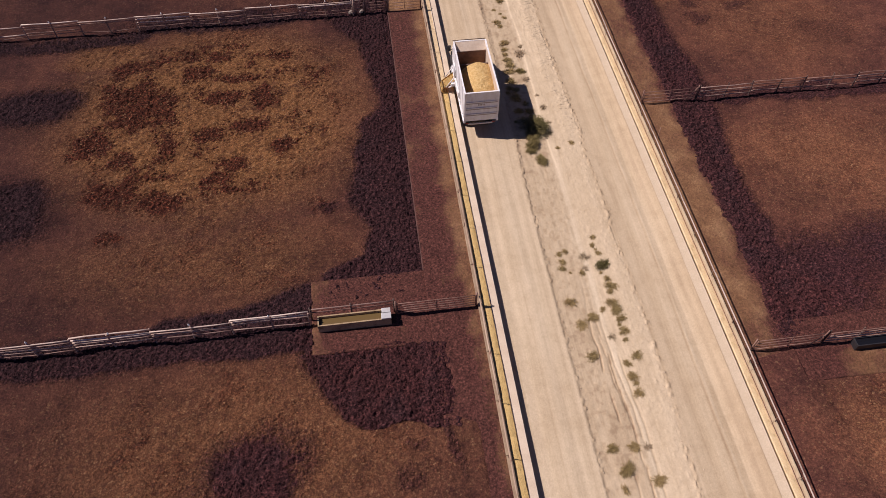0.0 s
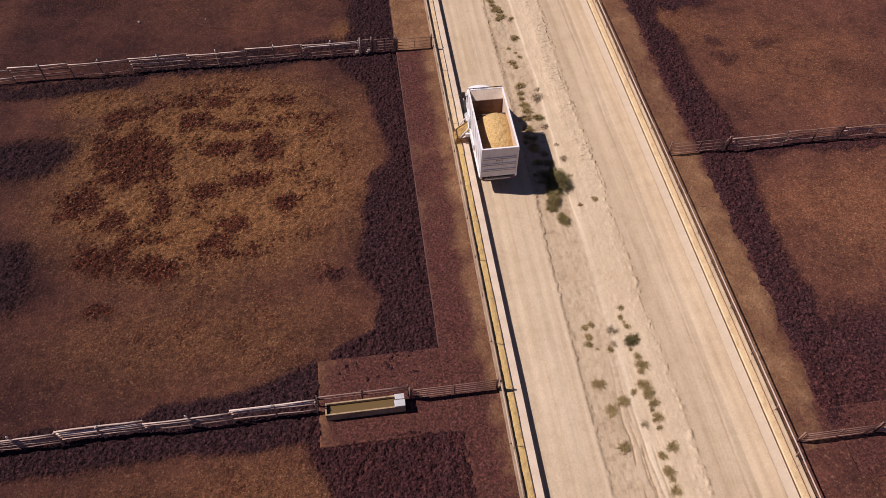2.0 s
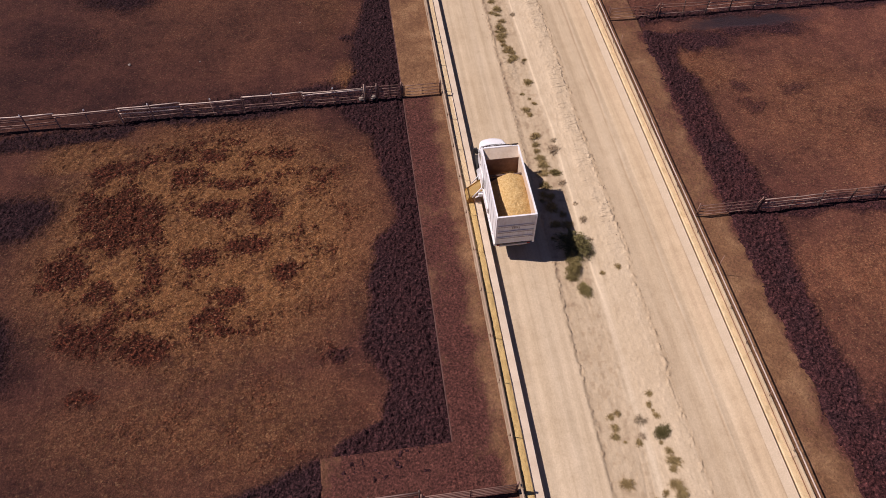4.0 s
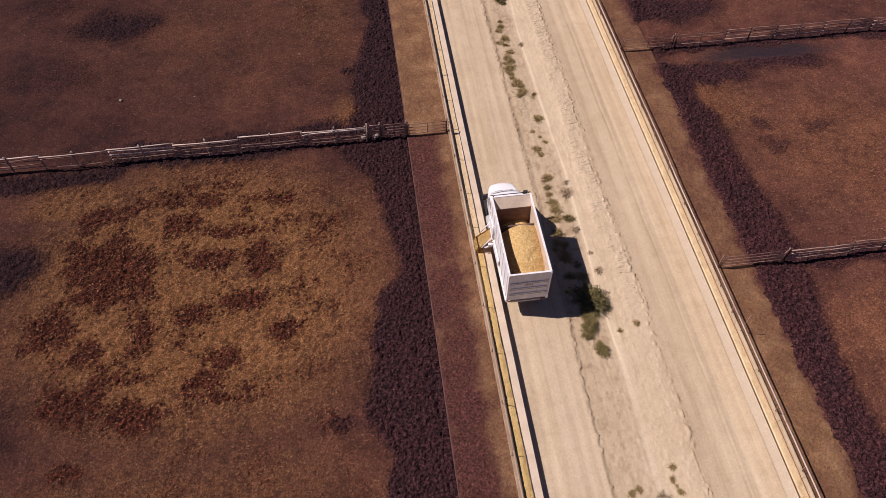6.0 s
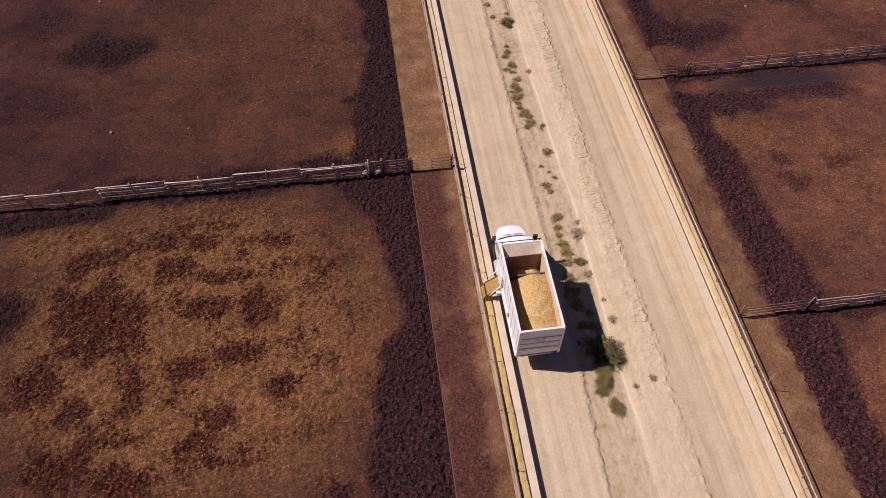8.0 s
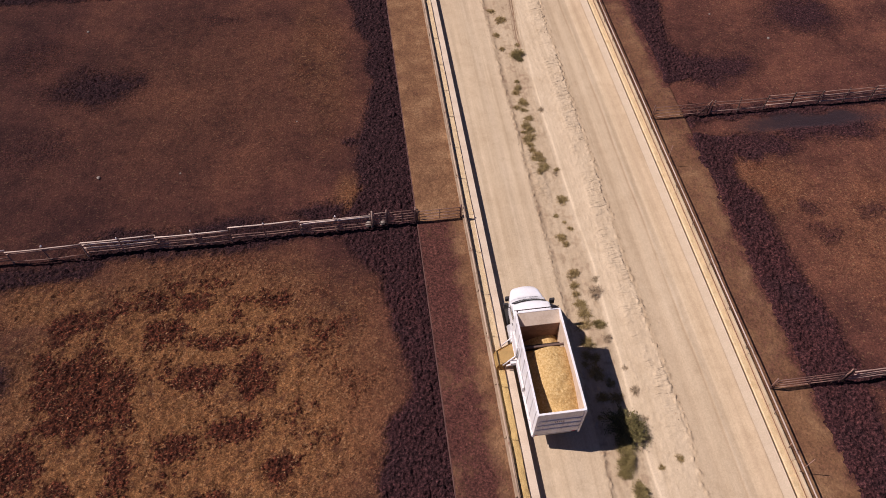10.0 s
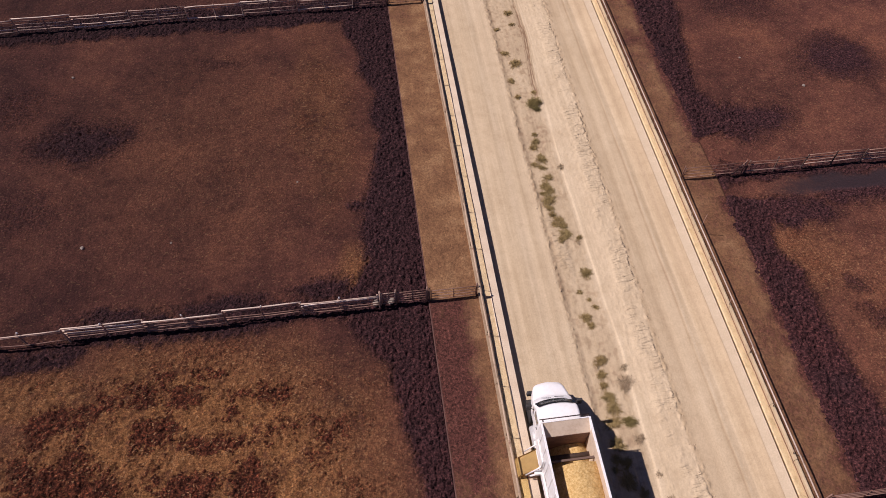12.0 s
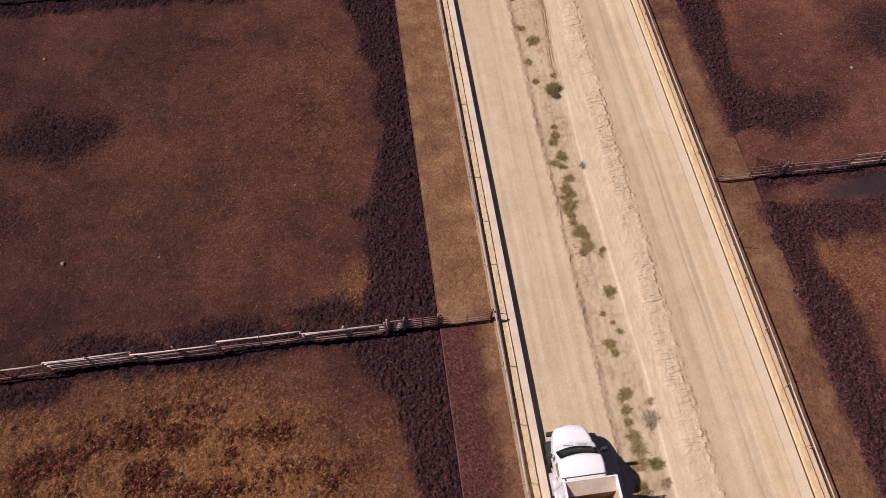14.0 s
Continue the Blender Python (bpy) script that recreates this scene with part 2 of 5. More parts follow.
def paint(name, base, grime, amount=0.4, rough=0.45, metal=0.0, scale=3.0):
    n = Nodes(name)
    a = n.noise(scale, 6, 0.7)
    b = n.noise(scale * 9, 5, 0.7)
    f = n.math('MULTIPLY', n.grey(n.math('ADD', n.math('MULTIPLY', a, 0.7), n.math('MULTIPLY', b, 0.3)), 0.45, 0.66), amount)
    col = n.mix(f, base, grime)
    col = n.mix(0.35, col, n.ramp(b, (0.3, (0.85, 0.84, 0.83)), (0.7, (1.05, 1.05, 1.05))), 'MULTIPLY')
    n.bump(b, 0.12, 0.01)
    return n.done(col, rough, metal, 0.4)


def truck_paint(name, base, grime, amount):
    n = Nodes(name)
    a = n.noise(1.6, 6, 0.7)
    run = n.noise(1.0, 5, 0.7, stretch=(7.0, 7.0, 0.8))
    b = n.noise(30.0, 4, 0.7)
    f = n.math('ADD', n.math('MULTIPLY', n.grey(a, 0.42, 0.68), 0.55), n.math('MULTIPLY', n.grey(run, 0.46, 0.66), 0.6))
    col = n.mix(n.math('MULTIPLY', f, amount), base, grime)
    col = n.mix(n.math('MULTIPLY', n.grey(n.noise(5.0, 6, 0.8), 0.62, 0.72), 0.45), col, (0.34, 0.22, 0.14))
    col = n.mix(0.3, col, n.ramp(b, (0.3, (0.85, 0.84, 0.83)), (0.7, (1.05, 1.05, 1.05))), 'MULTIPLY')
    n.bump(n.noise(3.0, 3), 0.15, 0.02)
    return n.done(col, 0.5, 0, 0.35)


def rail_mat(name, light, dark, rust):
    n = Nodes(name)
    a = n.noise(1.4, 6, 0.7)
    b = n.noise(18.0, 5, 0.7)
    col = n.ramp(n.math('ADD', n.math('MULTIPLY', a, 0.6), n.math('MULTIPLY', n.random(), 0.45)), (0.25, dark), (0.75, light))
    col = n.mix(n.grey(a, 0.56, 0.66), col, rust)
    col = n.mix(0.5, col, n.ramp(b, (0.3, (0.7, 0.68, 0.66)), (0.7, (1.1, 1.1, 1.1))), 'MULTIPLY')
    n.bump(b, 0.3, 0.01)
    return n.done(col, 0.65, 0.0, 0.35)


def grain(name, lo, mid, hi, scale=22.0):
    n = Nodes(name)
    a = n.noise(scale, 6, 0.8)
    b = n.noise(2.2, 5, 0.65)
    col = n.ramp(a, (0.28, lo), (0.5, mid), (0.74, hi))
    col = n.mix(0.7, col, n.ramp(b, (0.3, (0.72, 0.66, 0.58)), (0.5, (1, 1, 1)), (0.72, (1.12, 1.1, 1.05))), 'MULTIPLY')
    n.bump(a, 0.9, 0.05)
    return n.done(col, 0.92, 0, 0.15)


def leafy(name, dark, mid, light):
    n = Nodes(name)
    col = n.ramp(n.island(), (0.0, dark), (0.55, mid), (1.0, light))
    col = n.mix(0.5, col, n.ramp(n.random(), (0, (0.75, 0.78, 0.7)), (1, (1.15, 1.1, 1.1))), 'MULTIPLY')
    return n.done(col, 0.8, 0, 0.2)


SOIL = pen_soil()
DIRT = road_dirt()
APRON = apron_mat()
LEDGE = concrete("bunk_concrete", (0.72, 0.61, 0.52), (0.60, 0.48, 0.39), (0.45, 0.33, 0.2), 0.25)
LEDGEPALE = concrete("ledge_concrete", (0.70, 0.56, 0.405), (0.62, 0.48, 0.335), (0.55, 0.42, 0.29), 0.25, 0.35)
LEDGEDUST = concrete("dusty_ledge_concrete", (0.70, 0.55, 0.375), (0.63, 0.485, 0.32), (0.54, 0.40, 0.255), 0.35, 0.15)
OLDCON = concrete("stained_concrete", (0.42, 0.30, 0.19), (0.27, 0.17, 0.10), (0.12, 0.065, 0.035), 0.6)
FEED = grain("fresh_feed", (0.40, 0.245, 0.085), (0.62, 0.415, 0.155), (0.82, 0.62, 0.30))
FEEDOLD = grain("feed_remains", (0.46, 0.31, 0.15), (0.66, 0.49, 0.28), (0.82, 0.67, 0.45))
EASTFEED = grain("pale_feed", (0.52, 0.36, 0.19), (0.68, 0.51, 0.29), (0.80, 0.65, 0.42))
BUNKYEL = concrete("feed_dusted_concrete", (0.62, 0.47, 0.30), (0.48, 0.345, 0.205), (0.34, 0.22, 0.12), 0.4)
MAIZE = grain("ground_maize", (0.34, 0.19, 0.055), (0.58, 0.37, 0.14), (0.80, 0.60, 0.30), 9.0)
WHITE = truck_paint("white_truck_paint", (0.84, 0.82, 0.79), (0.60, 0.51, 0.41), 0.6)
CABWHITE = paint("white_cab_paint", (0.87, 0.85, 0.82), (0.70, 0.64, 0.55), 0.4, 0.35)
INNER = paint("worn_inner_steel", (0.66, 0.52, 0.38), (0.40, 0.25, 0.15), 0.5, 0.7)
# rusty brown, darkened to carry the shade below the hopper plate
SHADERUST = paint("shade_dark_rusty_steel", (0.30, 0.16, 0.10), (0.12, 0.05, 0.035), 0.7, 0.7)
# grey for the shade painted below the tailgate ribs, and for the lettering
RIBSHADE_TEXT = paint("grey_rib_shadow_paint", (0.36, 0.30, 0.255), (0.23, 0.18, 0.145), 0.5, 0.6)
BLACK = paint("black_chassis_paint", (0.025, 0.024, 0.026), (0.12, 0.09, 0.065), 0.5, 0.7)
RUBBER = paint("tyre_rubber", (0.022, 0.022, 0.024), (0.15, 0.11, 0.075), 0.5, 0.9)
SPOUT = paint("yellow_spout_paint", (0.62, 0.40, 0.13), (0.48, 0.30, 0.10), 0.6, 0.6)
STEEL = paint("galvanised_steel", (0.55, 0.54, 0.52), (0.36, 0.30, 0.24), 0.5, 0.5, 0.2)
POLE = rail_mat("weathered_pole", (0.50, 0.335, 0.255), (0.21, 0.120, 0.092), (0.24, 0.11, 0.07))
POLEPALE = rail_mat("bleached_pole", (0.78, 0.61, 0.49), (0.52, 0.37, 0.285), (0.38, 0.21, 0.145))
RUSTY = rail_mat("rusty_pipe", (0.36, 0.205, 0.145), (0.15, 0.074, 0.055), (0.22, 0.085, 0.050))
POSTM = rail_mat("dark_post", (0.16, 0.10, 0.075), (0.05, 0.032, 0.028), (0.10, 0.055, 0.04))
NECKW = rail_mat("tan_neck_rail", (0.50, 0.36, 0.24), (0.36, 0.24, 0.15), (0.26, 0.14, 0.08))
NECKE = rail_mat("pale_neck_rail", (0.62, 0.50, 0.40), (0.42, 0.31, 0.23), (0.28, 0.16, 0.10))
TROUGHM = concrete("trough_concrete", (0.50, 0.36, 0.205), (0.34, 0.225, 0.125), (0.12, 0.07, 0.035), 0.7)
DARKTUB = paint("black_tub_plastic", (0.02, 0.02, 0.023), (0.07, 0.05, 0.04), 0.5, 0.5)
SAGE = leafy("sage_leaves", (0.28, 0.190, 0.072), (0.37, 0.260, 0.105), (0.46, 0.335, 0.150))
OLIVE = leafy("olive_leaves", (0.17, 0.128, 0.044), (0.26, 0.198, 0.072), (0.35, 0.272, 0.11))
GREEN = leafy("green_leaves", (0.092, 0.076, 0.026), (0.165, 0.132, 0.046), (0.26, 0.208, 0.082))
DRY = leafy("dry_twigs", (0.30, 0.21, 0.12), (0.42, 0.31, 0.19), (0.54, 0.42, 0.27))
STEM = leafy("stem_bark", (0.09, 0.06, 0.035), (0.14, 0.095, 0.055), (0.2, 0.14, 0.09))
STONE = concrete("pale_stone", (0.36, 0.30, 0.25), (0.24, 0.19, 0.15), (0.25, 0.18, 0.12), 0.4)


def glass_mat():
    n = Nodes("dark_glass")
    return n.done((0.02, 0.025, 0.03), 0.06, 0, 0.6)


def water_mat():
    n = Nodes("murky_water")
    n.bump(n.noise(6.0, 3), 0.08, 0.02)
    return n.done((0.15, 0.095, 0.035), 0.1, 0, 0.5)


def dark_water():
    n = Nodes("dark_water")
    n.bump(n.noise(5.0, 3), 0.06, 0.02)
    return n.done((0.010, 0.010, 0.012), 0.1, 0, 0.4)


DARKWATER = dark_water()
GLASS = glass_mat()
WATER = water_mat()

# ---------------------------------------------------------------- mesh helpers


def mesh_of(bm, name, material, smooth=False):
    me = bpy.data.meshes.new(name)
    bm.normal_update()
    bm.to_mesh(me)
    bm.free()
    me.materials.append(material)
    if smooth:
        me.polygons.foreach_set("use_smooth", [True] * len(me.polygons))
    return me


def part(name, bm, material, parent, label="", smooth=False):
    ob = new(name, mesh_of(bm, name, material, smooth))
    ob.parent = parent
    if label:
        tagged(ob, label)
    return ob


def piece(name, me, parent, m):
    ob = new(name, me)
    ob.parent = parent
    ob.matrix_local = m
    return ob


def thing(name, at, label, category, group="", kind=""):
    ob = new(name)
    ob.empty_display_size = 0.2
    ob.matrix_basis = at if isinstance(at, Matrix) else Matrix.Translation(at)
    return tagged(ob, label, category, group, kind)


def box(bm, x0, x1, y0, y1, z0, z1, bevel=0.0):
    r = bmesh.ops.create_cube(bm, size=1.0)
    bmesh.ops.transform(bm, matrix=Matrix.LocRotScale(((x0 + x1) / 2, (y0 + y1) / 2, (z0 + z1) / 2), None, (x1 - x0, y1 - y0, z1 - z0)), verts=r["verts"])
    if bevel:
        edges = list({e for v in r["verts"] for e in v.link_edges})
        bmesh.ops.bevel(bm, geom=edges, offset=bevel, segments=2, affect='EDGES', profile=0.5)
    return bm


def boxes(*rows, bevel=0.0):
    bm = bmesh.new()
    for r in rows:
        box(bm, *r, bevel=bevel)
    return bm


def tube(bm, a, b, r0, r1=None, n=8, sag=0.0, wob=0.0, steps=1):
    """A round bar from a to b, which may sag or bend a little."""
    a, b = Vector(a), Vector(b)
    r1 = r0 if r1 is None else r1
    d = (b - a).normalized()
    side = d.cross(Vector((0, 0, 1)) if abs(d.z) < 0.9 else Vector((1, 0, 0))).normalized()
    up = side.cross(d)
    rings = []
    for k in range(steps + 1):
        u = k / steps
        c = a.lerp(b, u) - Vector((0, 0, sag * 4 * u * (1 - u)))
        if 0 < k < steps and wob:
            c += side * random.uniform(-wob, wob) + up * random.uniform(-wob, wob)
        r = r0 + (r1 - r0) * u
        rings.append([bm.verts.new(c + (side * math.cos(q) + up * math.sin(q)) * r) for q in (2 * math.pi * i / n for i in range(n))])
    for p, q in zip(rings, rings[1:]):
        for i in range(n):
            bm.faces.new((p[i], p[(i + 1) % n], q[(i + 1) % n], q[i]))
    bm.faces.new(list(reversed(rings[0])))
    bm.faces.new(rings[-1])
    return bm


def extrude_profile(pts, y0, y1, bm=None):
    """A closed profile in x and z, drawn out along y."""
    bm = bm or bmesh.new()
    a = [bm.verts.new((x, y0, z)) for x, z in pts]
    b = [bm.verts.new((x, y1, z)) for x, z in pts]
    k = len(pts)
    for i in range(k):
        bm.faces.new((a[i], b[i], b[(i + 1) % k], a[(i + 1) % k]))
    bm.faces.new(a)
    bm.faces.new(list(reversed(b)))
    bmesh.ops.recalc_face_normals(bm, faces=bm.faces)
    return bm


# smooth random fields on arrays
def lattice(ix, iy, seed):
    h = (ix.astype(np.int64) * 374761393 + iy.astype(np.int64) * 668265263 + seed * 974711) & 0x7FFFFFFF
    h = ((h ^ (h >> 13)) * 1274126177) & 0x7FFFFFFF
    return ((h ^ (h >> 16)) & 0xFFFF) / 65535.0


def field(x, y, scale, seed, octaves=1):
    total, amp, norm = 0.0, 1.0, 0.0
    for o in range(octaves):
        u, v = x / scale, y / scale
        iu, iv = np.floor(u), np.floor(v)
        fu, fv = u - iu, v - iv
        fu, fv = fu * fu * (3 - 2 * fu), fv * fv * (3 - 2 * fv)
        s = seed + 17 * o
        total = total + amp * ((lattice(iu, iv, s) * (1 - fu) + lattice(iu + 1, iv, s) * fu) * (1 - fv) + (lattice(iu, iv + 1, s) * (1 - fu) + lattice(iu + 1, iv + 1, s) * fu) * fv)
        norm += amp
        amp *= 0.5
        scale *= 0.5
    return total / norm


def cells(x, y, size, seed):
    """Distance to the nearest of a set of scattered points, in cell sizes, and that point's random number."""
    u, v = x / size, y / size
    iu, iv = np.floor(u), np.floor(v)
    best = np.full_like(u, 9.0)
    tag = np.zeros_like(u)
    for dx in (-1, 0, 1):
        for dy in (-1, 0, 1):
            cx, cy = iu + dx, iv + dy
            d = (cx + lattice(cx, cy, seed) - u) ** 2 + (cy + lattice(cx, cy, seed + 1) - v) ** 2
            near = d < best
            best = np.where(near, d, best)
            tag = np.where(near, lattice(cx, cy, seed + 2), tag)
    return np.sqrt(best), tag


def step(v, a, b):
    q = np.clip((v - a) / (b - a), 0, 1)
    return q * q * (3 - 2 * q)


def sheet(name, xs, ys, height, attributes, material):
    """A grid over xs and ys with a height field and named values at its points."""
    X, Y = np.meshgrid(xs, ys)
    Z = height(X, Y)
    nx, ny = len(xs), len(ys)
    me = bpy.data.meshes.new(name)
    me.vertices.add(nx * ny)
    me.vertices.foreach_set("co", np.stack((X, Y, Z), -1).astype(np.float32).ravel())
    i = (np.arange(ny - 1)[:, None] * nx + np.arange(nx - 1)[None, :]).ravel()
    quads = np.stack((i, i + 1, i + 1 + nx, i + nx), -1).astype(np.int32)
    me.loops.add(quads.size)
    me.loops.foreach_set("vertex_index", quads.ravel())
    me.polygons.add(len(quads))
    me.polygons.foreach_set("loop_start", np.arange(0, quads.size, 4, dtype=np.int32))
    me.polygons.foreach_set("loop_total", np.full(len(quads), 4, dtype=np.int32))
    me.update(calc_edges=True)
    for key, fn in attributes.items():
        me.attributes.new(key, 'FLOAT', 'POINT').data.foreach_set("value", fn(X, Y).astype(np.float32).ravel())
    me.polygons.foreach_set("use_smooth", [True] * len(quads))
    me.materials.append(material)
    return new(name, me)


# ---------------------------------------------------------------- ground
ROAD_Z = -0.42
APRON_W, APRON_E = 2.1, 23.7           # pen-side edges of the two feed aprons
BUNK_W, BUNK_E = 5.22, 20.92           # pen-side faces of the two feed bunks
LEDGE_W, LEDGE_E = 6.55, 19.35         # road-side faces
NEAR_W, FAR_W, NORTH_W = 23.4, 55.5, 86.2   # fence lines of the west pens
FENCES_E = (18.1, 40.5, 63.2)          # fence lines of the east pens

# worn and fouled patches: x, y, half sizes, strength
SPOTS_WEST = [(-26.8, 46.4, 4.0, 2.8, 1.0), (-26.6, 35.2, 3.6, 3.9, 1.0), (-4.2, 32.9, 1.0, 0.7, 0.6)]
TRODDEN = [(-18.8, 45.4, 3.0, 1.8, 1.0), (-19.8, 47.0, 2.4, 1.7, 1.0), (-17.0, 45.0, 1.9, 1.5, 1.0), (-18.4, 43.6, 2.8, 1.0, 0.9), (-11.7, 45.2, 1.7, 1.0, 0.85), (-13.0, 41.8, 1.0, 0.8, 0.8), (-10.9, 47.9, 2.2, 0.7, 0.9),
           (-21.9, 41.3, 1.6, 2.2, 0.85), (-16.0, 40.0, 1.0, 1.1, 0.75), (-18.9, 39.7, 0.8, 0.8, 0.7), (-13.3, 39.8, 1.1, 0.8, 0.7), (-8.5, 45.0, 1.5, 1.1, 0.8), (-11.0, 38.0, 1.2, 0.9, 0.7), (-7.4, 39.6, 1.3, 1.0, 0.7)]
TRODDEN_ENDS = [(-14.2, 48.8, 1.4, 0.9, 0.8), (-9.4, 42.3, 1.6, 0.9, 0.75), (-19.4, 36.0, 2.5, 1.3, 0.85), (-17.2, 37.1, 1.9, 1.0, 0.7), (-15.8, 35.0, 1.5, 1.2, 0.75), (-11.2, 35.8, 2.3, 1.0, 0.6), (-8.4, 50.4, 2.4, 0.8, 0.7), (-14.0, 51.6, 4.0, 1.1, 0.6), (-19.5, 50.2, 2.6, 1.1, 0.6), (-5.0, 48.2, 1.4, 0.9, 0.55), (-4.5, 33.0, 0.9, 0.7, 0.8), (-18.9, 31.9, 1.2, 0.8, 0.8)]
SPOTS_SOUTH = [(-8.5, 14.5, 3.4, 2.9, 0.95), (2.6, 14.6, 0.5, 2.2, 0.6), (0.6, 15.0, 0.9, 0.6, 0.5), (-0.3, 13.2, 1.0, 1.0, 0.5), (-20.0, 13.0, 4.0, 2.2, 0.3)]
SPOTS_NORTH = [(-21.8, 72.4, 4.2, 3.0, 0.85), (-27.5, 77.0, 3.5, 3.0, 0.5), (-12.0, 80.5, 2.6, 1.0, 0.45), (-4.2, 57.6, 2.4, 1.2, 0.9),
               (-10.6, 57.1, 3.4, 1.2, 0.95), (-17.5, 56.8, 4.0, 1.0, 0.8), (-26.0, 66.0, 5.0, 2.0, 0.35), (-1.6, 63.6, 0.9, 1.2, 0.8)]
SPOTS_EAST = [(29.2, 52.9, 1.2, 0.9, 0.55), (29.7, 50.8, 1.0, 0.9, 0.55), (34.1, 52.4, 1.7, 0.8, 0.5), (27.6, 59.6, 4.6, 1.7, 0.95),
              (27.8, 68.6, 4.2, 2.4, 0.9), (38.4, 74.4, 4.0, 3.2, 0.85), (34.0, 60.8, 5.0, 2.0, 0.9), (28.0, 23.0, 4.8, 4.2, 0.9),
              (33.4, 24.5, 4.5, 3.6, 0.8), (31.5, 14.6, 2.6, 1.0, 0.8), (27.6, 12.2, 0.8, 0.8, 0.4), (40.0, 48.0, 4.0, 2.2, 0.35), (33.0, 82.0, 5.0, 3.0, 0.4)]
POOLS = [(33.2, 61.7, 6.0, 0.95, 0.85), (29.6, 16.6, 2.6, 0.8, 0.35)]


def spots(rows, x, y, soft=0.7):
    out = np.zeros_like(x)
    for cx, cy, rx, ry, s in rows:
        d = np.sqrt(((x - cx) / rx) ** 2 + ((y - cy) / ry) ** 2)
        out = np.maximum(out, s * step(-d, -1 - soft / 2, -1 + soft))
    return out


def manure(X, Y):
    x = X + 2.4 * (field(X, Y, 2.6, 5, 4) - 0.5) + 0.5 * (field(X, Y, 0.5, 6, 2) - 0.5)
    y = Y + 2.4 * (field(X, Y, 2.6, 9, 4) - 0.5) + 0.5 * (field(X, Y, 0.5, 10, 2) - 0.5)
    v = spots(SPOTS_WEST + SPOTS_SOUTH + SPOTS_NORTH + SPOTS_EAST, x, y)
    # trampled strip along the west apron
    xs_ = X + 0.9 * (field(X, Y, 1.8, 21, 4) - 0.5)
    left = np.interp(Y + 1.3 * (field(X, Y, 1.7, 23, 4) - 0.5) * (Y < 20), [6, 14.6, 15.6, 16.15, 17.0, 18.3, 19.5, 21, 25, 27.2, 28.5, 30.6, 33.5, 36.7, 38.3, 41, 42.6, 44.1, 46.5, 49, 51.3, 52.7, 54.3, 56.5, 59, 61.5, 64.3, 67.2, 70.3, 72.8, 75.4, 77.8, 79.8, 82, 84.3, 90],
                     [5.2, 5.2, 3.4, -2.3, -3.7, -4.6, -5.2, -6.0, -5.3, -4.4, -1.9, -1.3, -2.7, -1.6, -1.9, -1.4, -0.2, 0.4, 0.0, -0.6, -0.9, -1.8, -3.0, -3.2, -1.3, -2.0, -1.35, -0.6, 0.0, -0.45, 0.1, -1.0, -0.7, -1.4, -2.3, -2.5])
    v = np.maximum(v, step(xs_ - left, -0.7, 0.7) * (X < np.where(Y < 21.4, 3.1 + 0.5 * (field(X, Y, 0.8, 35, 3) - 0.5), APRON_W + 0.2)))
    # under the west fences
    lip = Y + 0.9 * (field(X, Y, 1.6, 25, 4) - 0.5)
    top = np.interp(X, [-20, -15.3, -13.6, -9.7, -5.3], [24.3, 24.4, 24.9, 25.45, 26.6])
    near = (X < -4.9) * step(top - lip, -0.5, 0.5) * step(lip - np.interp(X, [-20, -11.7, -5.4], [21.65, 21.55, 21.2]), -0.5, 0.5)
    far = (X < 1.5) * 0.8 * step(-np.abs(y - np.interp(X, [-30, -21, -17, -2], [54.3, 54.8, 55.7, 55.7])), -1.8, -0.5)
    v = np.maximum(v, np.maximum(near, far))
    v = np.maximum(v, (X < 1.5) * step(-np.abs(y - NORTH_W), -2.2, -1.2) * 0.9)
    # trampled strip along the east apron
    right = np.interp(Y, [12, 18.2, 18.8, 22, 26, 28.3, 31, 35, 38.4, 41, 44.4, 48, 52, 54.7, 56.5, 58, 60.5, 61.5, 66.5, 68, 70, 72, 75, 78, 82, 90],
                      [21.5, 21.5, 27, 27.5, 26.2, 26.4, 25.9, 26.3, 26.8, 27.2, 26.8, 26.5, 26.2, 26.4, 25.4, 25.8, 27.0, 23.0, 23.0, 27, 26.2, 25.6, 26.1, 26.3, 27.2, 27.5])
    v = np.maximum(v, step(right - xs_, -0.7, 0.7) * (X > 22.3))
    for fy in FENCES_E:
        v = np.maximum(v, (X > APRON_E) * 0.75 * step(-np.abs(y - fy), -1.3, -0.5))
    return np.clip(v, 0, 1)


def straw(X, Y):
    x = X + 3.0 * (field(X, Y, 4.0, 31, 3) - 0.5)
    y = Y + 3.0 * (field(X, Y, 4.0, 37, 3) - 0.5)
    v = spots([(-13.0, 43.5, 12.5, 12.0, 1.0), (-4.5, 44.0, 5.0, 9.0, 0.5), (-22.0, 52.0, 4.5, 2.5, 0.8)], x, y, 0.5)
    weak = spots([(-9, 15.5, 14, 7.0, 0.52), (-12, 29, 11, 4.0, 0.5), (34, 33, 10, 7, 0.30), (35, 50, 10, 9, 0.26), (40, 72, 9, 7, 0.06), (33, 72, 9, 10, 0.06), (-2.5, 58.8, 1.8, 2.6, 0.6), (-12, 71, 12, 12, 0.16), (-4.0, 74, 3.0, 11, 0.34), (29, 12, 7, 5, 0.4), (27, 56, 4, 5, 0.35)], x, y, 0.8)
    return np.clip(np.maximum(v, weak), 0, 1)


def trod(X, Y):
    x = X + 1.7 * (field(X, Y, 1.5, 151, 4) - 0.5)
    y = Y + 1.7 * (field(X, Y, 1.5, 153, 4) - 0.5)
    return spots(TRODDEN + TRODDEN_ENDS, x, y, 0.9)


